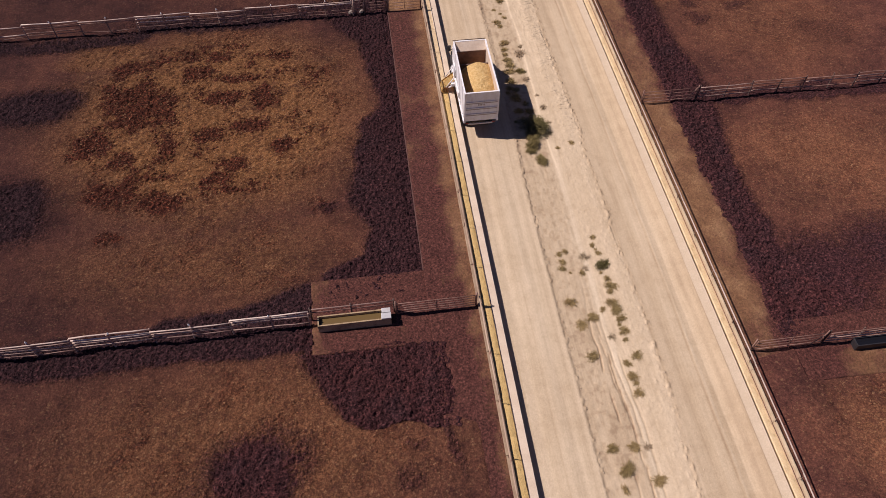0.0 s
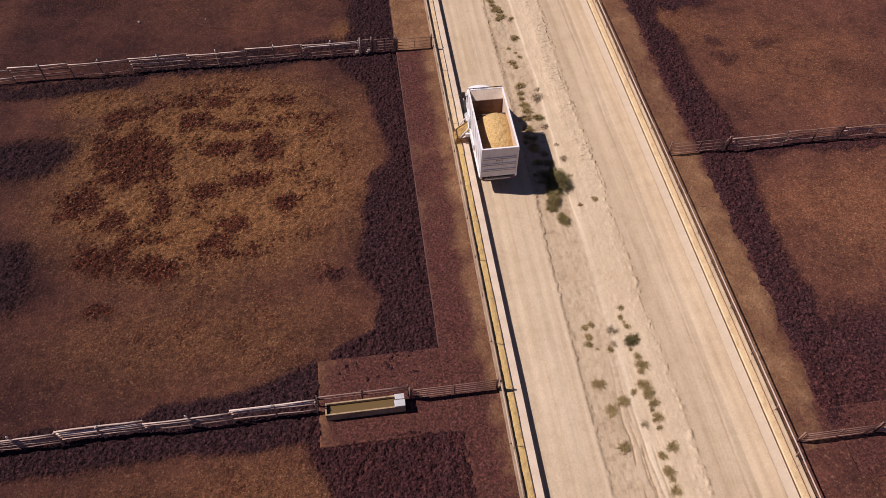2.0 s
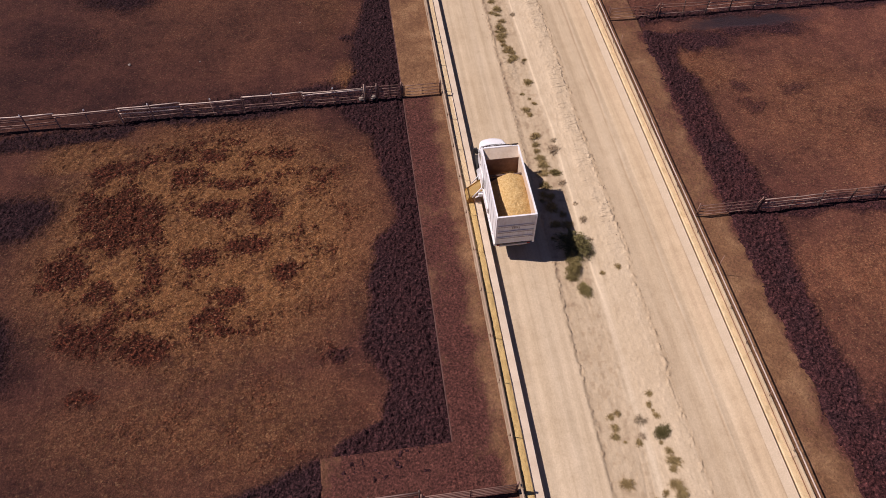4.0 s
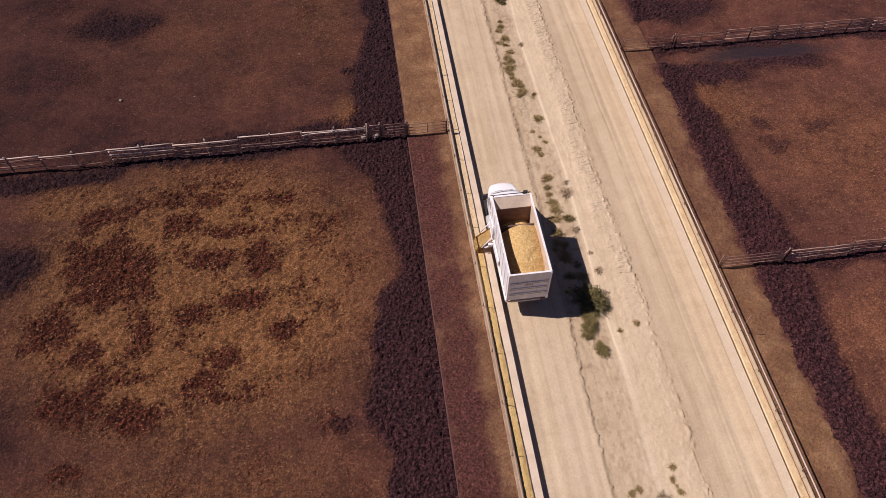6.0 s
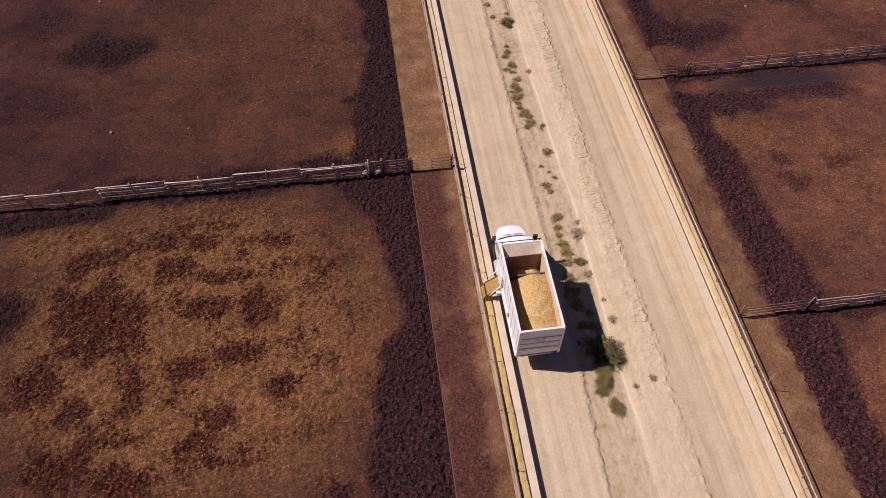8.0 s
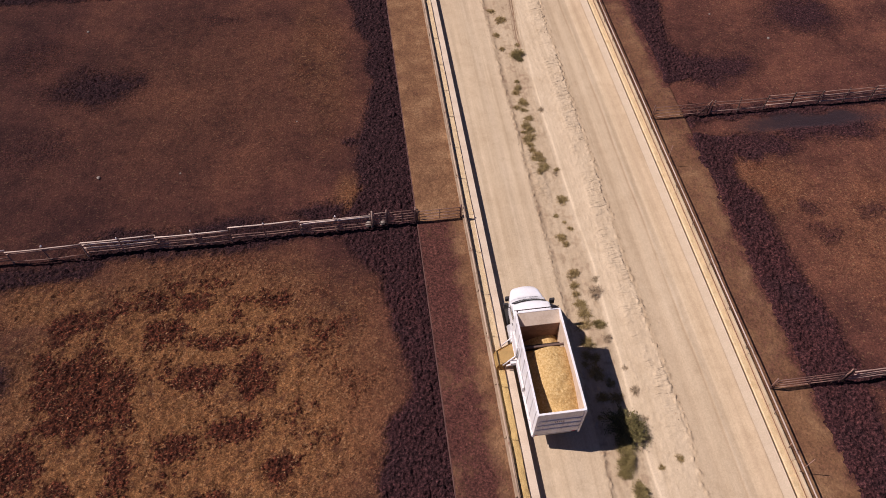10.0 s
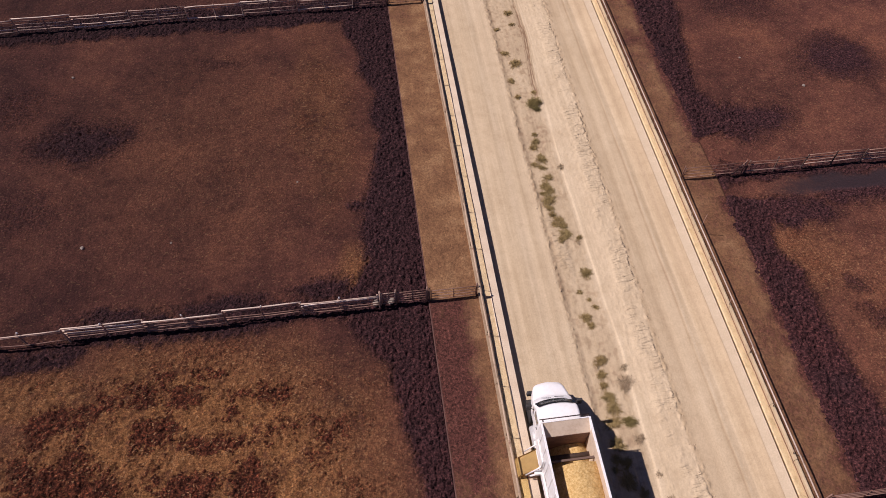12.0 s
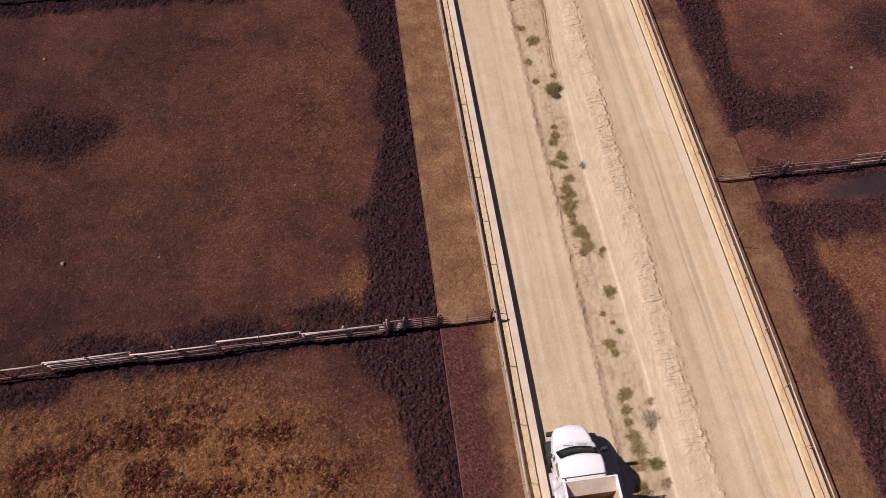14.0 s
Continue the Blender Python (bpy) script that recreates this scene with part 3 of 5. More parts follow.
def freshness(X, Y):
    """Redder, fresher manure by the near water trough and along the west bunk."""
    return np.clip(np.interp(Y, [10, 21.5, 24.5, 30, 50, 58, 64], [1.0, 1.0, 0.35, 0.4, 0.5, 0.2, 0.05]) - 0.6 * step(-X, 4.5, 7.5) * step(Y, 18.5, 21) + 0.25 * (X > 20), 0, 1)


def wet(X, Y):
    x = X + 2.4 * (field(X, Y, 1.8, 41, 3) - 0.5)
    y = Y + 1.5 * (field(X, Y, 1.5, 43, 4) - 0.5)
    return spots(POOLS, x, y, 0.5)


def pen_height(X, Y):
    m = manure(X, Y)
    bx, by = X + 0.24 * field(X, Y, 0.4, 4, 2), Y * 0.9 + 0.24 * field(X, Y, 0.4, 8, 2)
    d, tag = cells(bx, by, 0.235, 3)
    d2, tag2 = cells(X, Y, 0.62, 15)
    s = straw(X, Y)
    t = trod(X, Y)
    z = 0.06 * (field(X, Y, 3.5, 11, 3) - 0.5) + (0.04 + 0.10 * s) * (field(X, Y, 0.45, 13, 2) - 0.45)
    z += (0.02 + 0.09 * s) * (0.5 - d2) * tag2 + 0.17 * (X < 27.7) * step(s, 0.2, 0.8) * (field(X, Y, 0.27, 273, 2) - 0.5)
    hoof = 0.10 * (field(X, Y, 0.9, 7, 2) - 0.5) + 0.25 * (field(X, Y, 0.21, 19, 2) - 0.5) - 0.11 * (0.35 + 0.65 * tag) * step(-d, -0.46, -0.10)
    z += np.maximum(step(m, 0.15, 0.7), 0.75 * step(t, 0.1, 0.7)) * hoof * np.where(X > 27.7, 0.4, 1.0)
    z = z * (1 - 0.95 * wet(X, Y))
    slab_in = (X > -5.16) & (X < 2.3) & (Y > 21.3 + 0.9 * step(X, -4.6, -3.4) * (field(X, Y, 1.6, 287, 4) - 0.15)) & (Y < 26.5 - (1.4 + 1.6 * (field(X, Y, 1.6, 289, 4) - 0.5)) * step(X, -4.9, -4.0) * step(-X, -2.0, -1.2))
    pad_in = (X > 23.7) & (X < 35.9) & (Y > 15.78) & (Y < 19.2 - 2.0 * (field(X, Y, 1.6, 295, 4) - 0.4))
    z = np.where(slab_in | pad_in, -0.06, z)
    heaped = (X < 6) * step(-Y, -21.45, -21.15) * step(X, 1.0, 2.0)  # dirt carried over the apron
    rim = 3.12 + 0.22 * (field(X, Y, 1.4, 27, 3) - 0.5) + 1.2 * step(-Y, -16.4, -15.6)
    z = z + heaped * (0.10 - 0.28 * step(X, rim - 0.5, rim + 0.3))
    lip = 23.45 + 0.7 * (field(X, Y, 1.5, 29, 4) - 0.5) + 0.35 * step(-np.abs(Y - 64), -3.2, -2.2) - 2.4 * step(-Y, -17.9, -17.5)
    z = z + ~pad_in * (X > 20.85) * step(-X, -25.0, -24.0) * (0.19 - 0.36 * step(lip - X, -0.45, 0.45))
    inside = (X > np.where(heaped > 0.02, 4.6, APRON_W + 0.08)) & (X < np.where(Y < 17.9, 20.85, 22.45))
    return np.where(inside, -0.75, z - 0.05 * (1 - heaped) * ((X > APRON_W - 0.5) & (X < APRON_W + 0.5)))


def spread(a, b):
    return a + (b - a) * np.linspace(0, 1, 12) ** 3


xs = np.concatenate((-(spread(36, 2600))[::-1][:-1], np.arange(-36, -29, 0.13), np.arange(-29, -6.4, 0.09), np.arange(-6.4, 1.96, 0.052), [1.98, 2.06], np.arange(2.19, 4.62, 0.06), [4.8, 8, 14, 20, 20.8], np.arange(20.9, 22.4, 0.12), np.arange(22.48, 27.7, 0.055), np.arange(27.7, 39, 0.105), np.arange(39, 48, 0.16), spread(48, 2600)))
ys = np.concatenate((-(spread(-5, 2600))[::-1][:-1], np.arange(5, 92, 0.077), spread(92, 2600)))
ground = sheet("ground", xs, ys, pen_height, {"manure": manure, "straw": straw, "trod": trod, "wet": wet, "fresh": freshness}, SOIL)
tagged(ground, "dry brown pen soil with dark trampled manure and straw", "ground", kind="structure")

# ---------------------------------------------------------------- road between the bunks


def swale_edge(Y):
    """Crumbled edge where the west wheel lane drops into the swale."""
    return np.interp(Y, [5, 22, 34, 38, 68, 80], [10.28, 10.28, 10.36, 10.5, 10.56, 10.65]) + (0.05 + 0.09 * step(Y, 28, 40)) * (field(Y * 0 + 1, Y, 3.2, 201, 3) - 0.5) + 0.05 * (field(Y * 0 + 2, Y, 0.5, 203, 2) - 0.5)


def bank_top(Y):
    """Crumbled top of the bank, the edge of the east wheel lane."""
    return np.interp(Y, [5, 12.6, 21, 36, 39, 51, 70, 82], [15.25, 15.3, 15.55, 15.5, 15.75, 15.5, 15.75, 15.95]) + 0.35 * (field(Y * 0 + 3, Y, 4.0, 205, 3) - 0.5) + 0.16 * (field(Y * 0 + 4, Y, 0.6, 207, 2) - 0.5)


def wash(Y):
    """Line along which the rain water runs off."""
    return np.interp(Y, [5, 13, 15.6, 18, 21.8, 34.8, 37.4, 51, 56.5, 69, 72, 76, 81], [13.2, 13.24, 13.3, 13.06, 12.9, 13.07, 12.92, 13.24, 13.13, 13.04, 13.19, 13.31, 13.65]) + 0.22 * (field(Y * 0 + 5, Y, 2.6, 209, 3) - 0.5)


def rills(X, Y):
    """Thin braided channels beside the wash."""
    out = np.zeros_like(X)
    w = wash(Y)
    run = np.clip(step(-Y, -24, -19) + step(Y, 70, 74) + 0.25 * step(field(Y * 0 + 6, Y, 3.0, 211, 2), 0.45, 0.7), 0, 1)
    for k, (off, width, deep) in enumerate(((0.95, 0.045, 1.0), (0.62, 0.04, 0.7), (0.36, 0.05, 0.8), (0.12, 0.05, 0.5), (-0.22, 0.05, 0.5), (-0.40, 0.04, 0.35))):
        c = w - off * (1 - 0.5 * step(Y, 68, 72)) * (0.35 + 1.1 * field(Y * 0 + k, Y, 5.0, 213 + k, 2)) + 0.16 * (field(Y * 0 + k, Y, 0.9, 221 + k, 3) - 0.5)
        out = np.maximum(out, deep * np.exp(-((X - c) / width) ** 2) * step(field(Y * 0 + k, Y, 2.2, 231 + k, 2), 0.30, 0.55))
    return out * run


def road_rib(X, Y):
    """Where small slips wrinkle the bank."""
    b = bank_top(Y)
    w = 0.12 + 0.88 * step(Y, 36, 44)
    m = step(X - b, -1.45, -0.95) * step(b - X, 0.0, 0.15) * w
    e = swale_edge(Y)
    low = step(X - e, 0.2, 0.5) * step(e - X, -1.5, -1.1) * step(Y, 55, 58) * step(-Y, -66, -61)
    return np.maximum(m, 0.8 * low) * step(field(X, Y, 1.7, 241, 3), 0.34, 0.56)


def scallops(X, Y):
    p = (Y - 0.22 * X) / 0.33 + 1.6 * field(X, Y, 1.1, 243, 3) + 0.5 * field(X, Y, 0.35, 245, 2)
    return (p - np.floor(p)) ** 2


def road_height(X, Y):
    e, b, w = swale_edge(Y), bank_top(Y), wash(Y)
    z = np.interp(X, [6, 7.6, 8.6, 10.0, 15.6, 16.4, 17.0, 18.2, 18.9, 19.30, 20], [0.0, -0.02, 0.01, 0.0, 0.0, -0.02, 0.0, 0.03, 0.24, 0.452, 0.452])
    z = z + 0.015 * np.exp(-((X - e + 0.10) / 0.14) ** 2) - 0.065 * step(X - e, -0.05, 0.08 + 0.16 * field(X * 0, Y, 0.8, 271, 3) + 0.3 * step(Y, 30, 42)) - 0.07 * np.clip((X - e) / (w - e), 0, 1)
    z = z + 0.17 * step((X - w) / (b - w), -0.02, 0.98)
    z = z - (0.045 + 0.04 * step(-Y, -28, -22)) * rills(X, Y)
    floor = step(X - e, 0.0, 0.3) * step(w - X, -0.1, 0.3)
    z = z + floor * (0.03 * (field(X, Y, 0.9, 67, 3) - 0.5) + 0.05 * (field(X, Y, 0.24, 69, 2) - 0.5))
    # small scarp where the bank begins
    z = z + 0.05 * step(X - w, 0.04, 0.14) * step(Y, 33, 38) * step(-Y, -73, -70) * (0.3 + field(X * 0, Y, 1.4, 275, 3)) * step(b - X, 0.2, 1.2)
    z = z + 0.05 * road_rib(X, Y) * scallops(X, Y)
    # clods along the two crumbled edges
    crumbs = np.exp(-((X - b - 0.03) / 0.16) ** 2) + 0.8 * np.exp(-((X - e - 0.12) / 0.12) ** 2) + 0.25 * step(X - w, 0.3, 0.6) * step(b - X, -0.1, 0.2)
    z = z + 0.10 * crumbs * step(field(X, Y, 0.20, 247, 2), 0.55, 0.72)
    # wheel tracks
    for c in (7.5, 9.3, 16.7, 18.3):
        z = z - 0.02 * np.exp(-((X - c) / 0.28) ** 2) * (0.4 + field(X, Y, 5.0, int(c * 10), 2))
    z = z + 0.03 * np.exp(-((X - 17.78 - 0.16 * (field(Y * 0, Y, 6.0, 249, 3) - 0.5)) / 0.10) ** 2) * field(X, Y, 1.5, 251, 3)
    z = z + 0.012 * (field(X, Y, 0.5, 83, 3) - 0.5) + 0.05 * (field(X, Y, 4.0, 89, 2) - 0.5)
    return z + ROAD_Z


def road_tone(X, Y):
    e, b, w = swale_edge(Y), bank_top(Y), wash(Y)
    t = np.interp(X, [6, 6.9, 7.5, 8.4, 9.3, 10.3, 15.6, 16.2, 16.75, 17.4, 18.2, 18.7, 19.35], [0.58, 0.63, 0.65, 0.62, 0.65, 0.62, 0.58, 0.56, 0.57, 0.58, 0.56, 0.49, 0.44])
    floor = step(X - e, -0.03, 0.08) * step(w - X, -0.1, 0.25)
    bank = step(X - w, -0.05, 0.2) * step(b - X, -0.05, 0.15)
    t = t + 0.07 * step(-Y, -34, -26) * (X < 15.6) - 0.06 * floor + 0.09 * bank * (0.35 + 0.65 * step(Y, 26, 40))
    t = t + (0.17 + 0.16 * step(-Y, -31, -26)) * np.exp(-((X - w) / 0.26) ** 2) * (0.5 + field(X, Y, 1.6, 255, 3)) - (0.22 + 0.34 * step(Y, 70, 74) + 0.16 * step(-Y, -28, -22)) * rills(X, Y)
    t = t - 0.09 * np.exp(-((X - e - 0.03) / 0.08) ** 2) * step(field(X, Y, 0.5, 257, 3), 0.34, 0.58) - 0.13 * np.exp(-((X - e - 0.26) / 0.24) ** 2) * (0.35 + 0.65 * step(Y, 30, 40))
    t = t - 0.13 * np.exp(-((X - b - 0.10) / 0.15) ** 2) * (0.4 + field(X, Y, 0.8, 259, 3))
    t = t - 0.10 * floor * step(field(X, Y * 0.6, 1.1, 143, 4), 0.46, 0.66)
    t = t - 0.19 * floor * step(field(X, Y, 0.26, 261, 2), 0.60, 0.74)
    for c, a, wd in ((7.15, 0.07, 0.12), (8.0, -0.06, 0.10), (8.9, 0.06, 0.14), (9.8, -0.06, 0.12), (16.5, -0.09, 0.14), (17.1, 0.06, 0.14), (18.2, 0.06, 0.16), (18.7, -0.08, 0.12)):
        t = t + a * np.exp(-((X - c) / wd) ** 2) * (0.3 + 1.2 * field(X * 0 + c, Y, 4.0, int(c * 100), 3))
    # narrow ruts
    ease = 0.16 * (field(Y * 0, Y, 6.0, 249, 3) - 0.5)
    t = t - 0.24 * np.exp(-((X - 17.64 - ease) / 0.07) ** 2) * (0.3 + field(X * 0, Y, 2.0, 263, 3)) + 0.26 * np.exp(-((X - 17.82 - ease) / 0.09) ** 2) * field(X * 0 + 1, Y, 1.2, 265, 3)
    t = t - 0.20 * np.exp(-((X - 8.37 - 0.5 * ease) / 0.045) ** 2) * (0.35 + 0.6 * field(X * 0, Y, 2.0, 267, 2)) * step(-Y, -30, -22)
    # bundle of wash marks at the north end
    bundle = step(X - w, -0.62, -0.45) * step(w - X, -0.02, 0.12) * step(Y, 72.5, 74.5) * step(-Y, -86, -82)
    t = t - bundle * (0.12 + 0.26 * step(np.sin((X - w) * 39 + 5 * field(X * 0, Y, 1.3, 277, 3)), 0.1, 0.9))
    return np.clip(t + 0.22 * (field(X, Y, 3.0, 97, 4) - 0.5) + 0.06 * (field(X * 3, Y * 0.3, 1.0, 101, 2) - 0.5), 0, 1)


rx = np.arange(LEDGE_W - 0.05, LEDGE_E + 0.03, 0.052)
ry = np.concatenate((np.arange(-40, 4, 4), np.arange(4, 98, 0.1), np.arange(98, 200, 6)))
road = sheet("road", rx, ry, road_height, {"tone": road_tone, "rib": road_rib}, DIRT)
tagged(road, "pale dusty dirt road with wheel tracks and washed shoulder", "road", kind="structure")

# ---------------------------------------------------------------- feed aprons


def apron(name, x0, x1, fouled, label):
    low = x0 if x0 < 10 else x1

    def height(X, Y):
        f = fouled(X, Y)
        z = 0.04 + 0.02 * (field(X, Y, 1.2, 103, 3) - 0.5) + 0.09 * f * (field(X, Y, 0.28, 105, 2) - 0.5) * step(np.abs(X - low), 0.05, 0.3)
        return np.where(np.abs(X - low) < 0.005, -0.25, z)
    grid = np.concatenate(([x0, x0 + 0.012], np.arange(x0 + 0.09, x1 - 0.05, 0.09), [x1 - 0.012, x1]))
    rows = np.concatenate((np.arange(-40, 4, 4), np.arange(4, 96, 0.09), np.arange(96, 200, 6)))
    ob = sheet(name, grid, rows, height, {"manure": fouled}, APRON)
    return tagged(ob, label, "pavement", kind="structure")


def fouled_west(X, Y):
    base = np.interp(Y, [8, 20, 22.5, 24, 30, 47, 55.4, 55.6, 90], [1.1, 1.1, 1.1, 0.95, 0.9, 0.85, 0.8, 0.12, 0.08])
    return np.clip(base - 0.55 * step(X, 3.7, 5.1) + 0.9 * (field(X, Y, 2.2, 107, 4) - 0.5), 0, 1)


def fouled_east(X, Y):
    base = np.interp(Y, [8, 16, 19, 24, 38, 40.4, 44, 61, 63.2, 68, 90], [0.6, 0.6, 0.5, 0.25, 0.2, 0.22, 0.5, 0.25, 0.4, 0.5, 0.45])
    base = np.where((Y > 40.6) & (Y < 52), 0.42, base)
    spill = 1.3 * step(X, 22.7, 23.7) * (field(X, Y, 0.9, 111, 3) - 0.15) * (np.abs(Y - 64) > 2.6)
    return np.clip(base + spill + 0.5 * (field(X, Y, 2.2, 109, 3) - 0.5), 0, 1)


apron("pavement_west", APRON_W, BUNK_W + 0.05, fouled_west, "manure-stained concrete feed apron beside the bunk")
apron("pavement_east", BUNK_E - 0.40, APRON_E, fouled_east, "brown stained concrete feed apron beside the bunk")

EDGE = concrete("apron_edge_concrete", (0.17, 0.085, 0.066), (0.10, 0.046, 0.038), (0.06, 0.026, 0.022), 0.7)
for x, tag in ((APRON_W, "west"),):
    bm = bmesh.new()
    for k in range(16):
        y = 26.65 + k * 4.2
        box(bm, x - 0.04, x + 0.03, y, y + 4.19, -0.25, 0.055, bevel=0.012)
    tagged(new("trim_" + tag, mesh_of(bm, "trim", EDGE)), "pale concrete edge strip along the feed apron", "trim", kind="structure")

# ---------------------------------------------------------------- feed bunks, precast sections end to end
SECTION = 3.25
FIRST = 55.8 - 20 * SECTION
COUNT = 34


def feed_bunk(side, flip):
    """A long fence-line bunk: a wall on the pen side, a flat trough and a broad ledge on the road side."""
    def fx(v):
        return LEDGE_W - v if not flip else LEDGE_E + v
    bunk = thing("feed_bunk", (0, 0, 0), "long pale concrete fence-line feed bunk of precast sections", "feed bunk", "feed bunks along the road")
    ledge_w = 0.50 if not flip else 0.65
    inner = 1.05 if not flip else 1.23
    top, rim = (0.22, 0.08) if not flip else (0.27, 0.04)
    outer = 1.33 if not flip else 1.37
    low = -0.10 if not flip else -0.66
    gap = 0.014
    ledge = [(fx(0), -0.7), (fx(0), rim - 0.02), (fx(0.02), rim), (fx(ledge_w - 0.02), rim), (fx(ledge_w), rim - 0.02), (fx(ledge_w + 0.01), -0.7)]
    floor = [(fx(ledge_w + 0.012), -0.7), (fx(ledge_w + 0.012), low + 0.03), (fx(ledge_w + 0.06), low), (fx(inner - 0.06), low), (fx(inner - 0.06), -0.7)]
    wall = [(fx(inner - 0.058), -0.7), (fx(inner - 0.058), low + 0.002), (fx(inner), top - 0.02), (fx(inner + 0.02), top), (fx(outer - 0.02), top), (fx(outer), top - 0.02), (fx(outer), -0.7)]
    ledge_me = mesh_of(extrude_profile(ledge, 0.001, SECTION - 0.001), "ledge_section", LEDGEDUST if flip else LEDGEPALE)
    floor_me = mesh_of(extrude_profile(floor, gap, SECTION - gap), "trough_section", LEDGE)
    wall_me = mesh_of(extrude_profile(wall, gap, SECTION - gap), "wall_section", BUNKYEL if flip else OLDCON)
    for i in range(COUNT):
        for nm, me in (("ledge_section", ledge_me), ("trough_section", floor_me), ("wall_section", wall_me)):
            off = 0.0 if nm == "ledge_section" else random.uniform(-0.004, 0.004)
            piece(nm, me, bunk, pose(off, FIRST + i * SECTION, off))
    return bunk


feed_bunk("west", False)
feed_bunk("east", True)


def feed_layer(name, x0, x1, y0, y1, height, material, label):
    ob = sheet(name, np.linspace(x0, x1, 10), np.arange(y0, y1, 0.07), height, {}, material)
    return tagged(ob, label, "feed", kind="stuff")


def fresh(X, Y):
    u = (X - 5.76) / 0.28
    return 0.015 - 0.045 * u * u + 0.09 * (field(X, Y, 0.32, 113, 3) - 0.5) + 0.05 * (field(X, Y, 2.5, 115, 2) - 0.5)


def remains(X, Y):
    return -0.085 + 0.06 * field(X, Y, 0.2, 117, 3) * (0.2 + 0.8 * step(field(X, Y, 2.2, 119, 3), 0.3, 0.62)) - 0.01 * (X - 5.5)


def east_feed(X, Y):
    u = (X - 20.27) / 0.25
    return -0.15 - 0.02 * u * u - 0.48 * step(-X, -20.22, -20.10) + 0.09 * (field(X, Y, 0.4, 121, 3) - 0.42) * (0.5 + field(X, Y, 3.0, 123, 2))


feed_layer("fresh_feed", 5.48, 6.03, -9, 44.4, fresh, FEED, "fresh golden ground feed lying in the bunk")
feed_layer("feed_remains", 5.48, 6.03, 44.42, 104, remains, FEEDOLD, "thin pale leftover feed lying in the bunk")
feed_layer("bunk_feed", 20.02, 20.555, -9, 104, east_feed, EASTFEED, "pale yellow ground feed lying in the bunk")

# ---------------------------------------------------------------- neck rails over the bunks


def neck_rail(base_x, top_x, z, material, label, r):
    rail = thing("neck_rail", (0, 0, 0), label, "rail", "neck rails over the bunks")
    post = mesh_of(tube(bmesh.new(), (base_x, 0, 0.10), (top_x, 0, z - r * 0.6), 0.024, n=8), "post", RUSTY, True)
    bars = []
    for _ in range(4):
        bars.append(mesh_of(tube(bmesh.new(), (top_x, 0, z), (top_x, SECTION * 2 - 0.01, z), r, n=8, sag=random.uniform(-0.01, 0.035), wob=0.012, steps=5), "bar", material, True))
    for i in range(COUNT):
        piece("post", post, rail, pose(0, FIRST + i * SECTION, 0, 0, 0, random.uniform(-2, 2)))
        if i % 2 == 0:
            piece("bar", bars[(i // 2) % 4], rail, pose(random.uniform(-0.015, 0.015), FIRST + i * SECTION, random.uniform(-0.015, 0.015)))
    return rail


neck_rail(5.33, 5.30, 1.0, NECKW, "tan rusted pipe neck rail on posts over the bunk", 0.055)
neck_rail(20.64, 20.48, 1.1, NECKE, "pale weathered pipe neck rail on posts over the bunk", 0.04)

# ---------------------------------------------------------------- pen fences


def rails_of(length, r, material, kinds=4, sag=0.03):
    return [mesh_of(tube(bmesh.new(), (0, 0, 0), (length, 0, 0), r * random.uniform(0.85, 1.1), r * random.uniform(0.8, 1.05), n=8, sag=random.uniform(-sag * 0.4, sag), wob=0.02, steps=5), "rail", material, True) for _ in range(kinds)]


def capped_post(h, r, material):
    bm = tube(bmesh.new(), (0, 0, -0.3), (0, 0, h - 0.03), r, r * 0.92, n=8)
    tube(bm, (0, 0, h - 0.04), (0, 0, h), r * 1.12, r * 0.85, n=8)
    return mesh_of(bm, "post", material)


def pen_fence(y, x0, x1, span, heights, rail_sets, post_me, label, jitter=0.03, knobs=None):
    fence = thing("pen_fence", (x0, y, 0), label, "fence", "fences between the pens")
    n = int(round((x1 - x0) / span))
    for i in range(n * 2 + 1):
        piece("post", post_me, fence, pose(i * span / 2 + random.uniform(-0.08, 0.08), random.uniform(-0.03, 0.03), random.uniform(-0.06, 0.04), random.uniform(-3, 3), random.uniform(-3, 3), 0))
        if knobs and i % 2:
            piece("insulator", knobs, fence, pose(i * span / 2, 0.0, 1.5))
    for i in range(n):
        rails = rail_sets[(i * 7 + int(abs(y))) % len(rail_sets)]
        lift = random.uniform(-0.06, 0.06)
        for k, z in enumerate(heights):
            if k < len(heights) - 1 and random.random() < 0.12:
                continue
            pick = (rail_sets[0] if i % 5 else rails) if k == len(heights) - 1 else rails if random.random() < 0.3 else rail_sets[1]
            piece("rail", random.choice(pick), fence, pose(i * span, 0.07 * (1 if i % 2 else -1), z + lift * (k + 1) / len(heights) + random.uniform(-jitter, jitter), 0, random.uniform(-0.7, 0.7), random.uniform(-0.4, 0.4)))
    return fence


PALE = rails_of(4.72, 0.050, POLEPALE, sag=0.06)
OLD = rails_of(4.72, 0.034, POLE, sag=0.07)
BROWN = rails_of(4.72, 0.036, RUSTY, sag=0.09)
RUST = rails_of(4.4, 0.036, RUSTY)
RUSTPALE = rails_of(4.4, 0.04, POLE)
POST = capped_post(1.46, 0.055, POLE)
POSTDARK = capped_post(1.45, 0.05, POSTM)
HEIGHTS = (0.30, 0.57, 0.85, 1.12, 1.38)
KNOB = mesh_of(tube(tube(bmesh.new(), (0, 0, 0), (0, 0, 0.09), 0.06, 0.05), (0, 0, 0.09), (0, 0, 0.14), 0.05, 0.02), "insulator", CABWHITE, True)

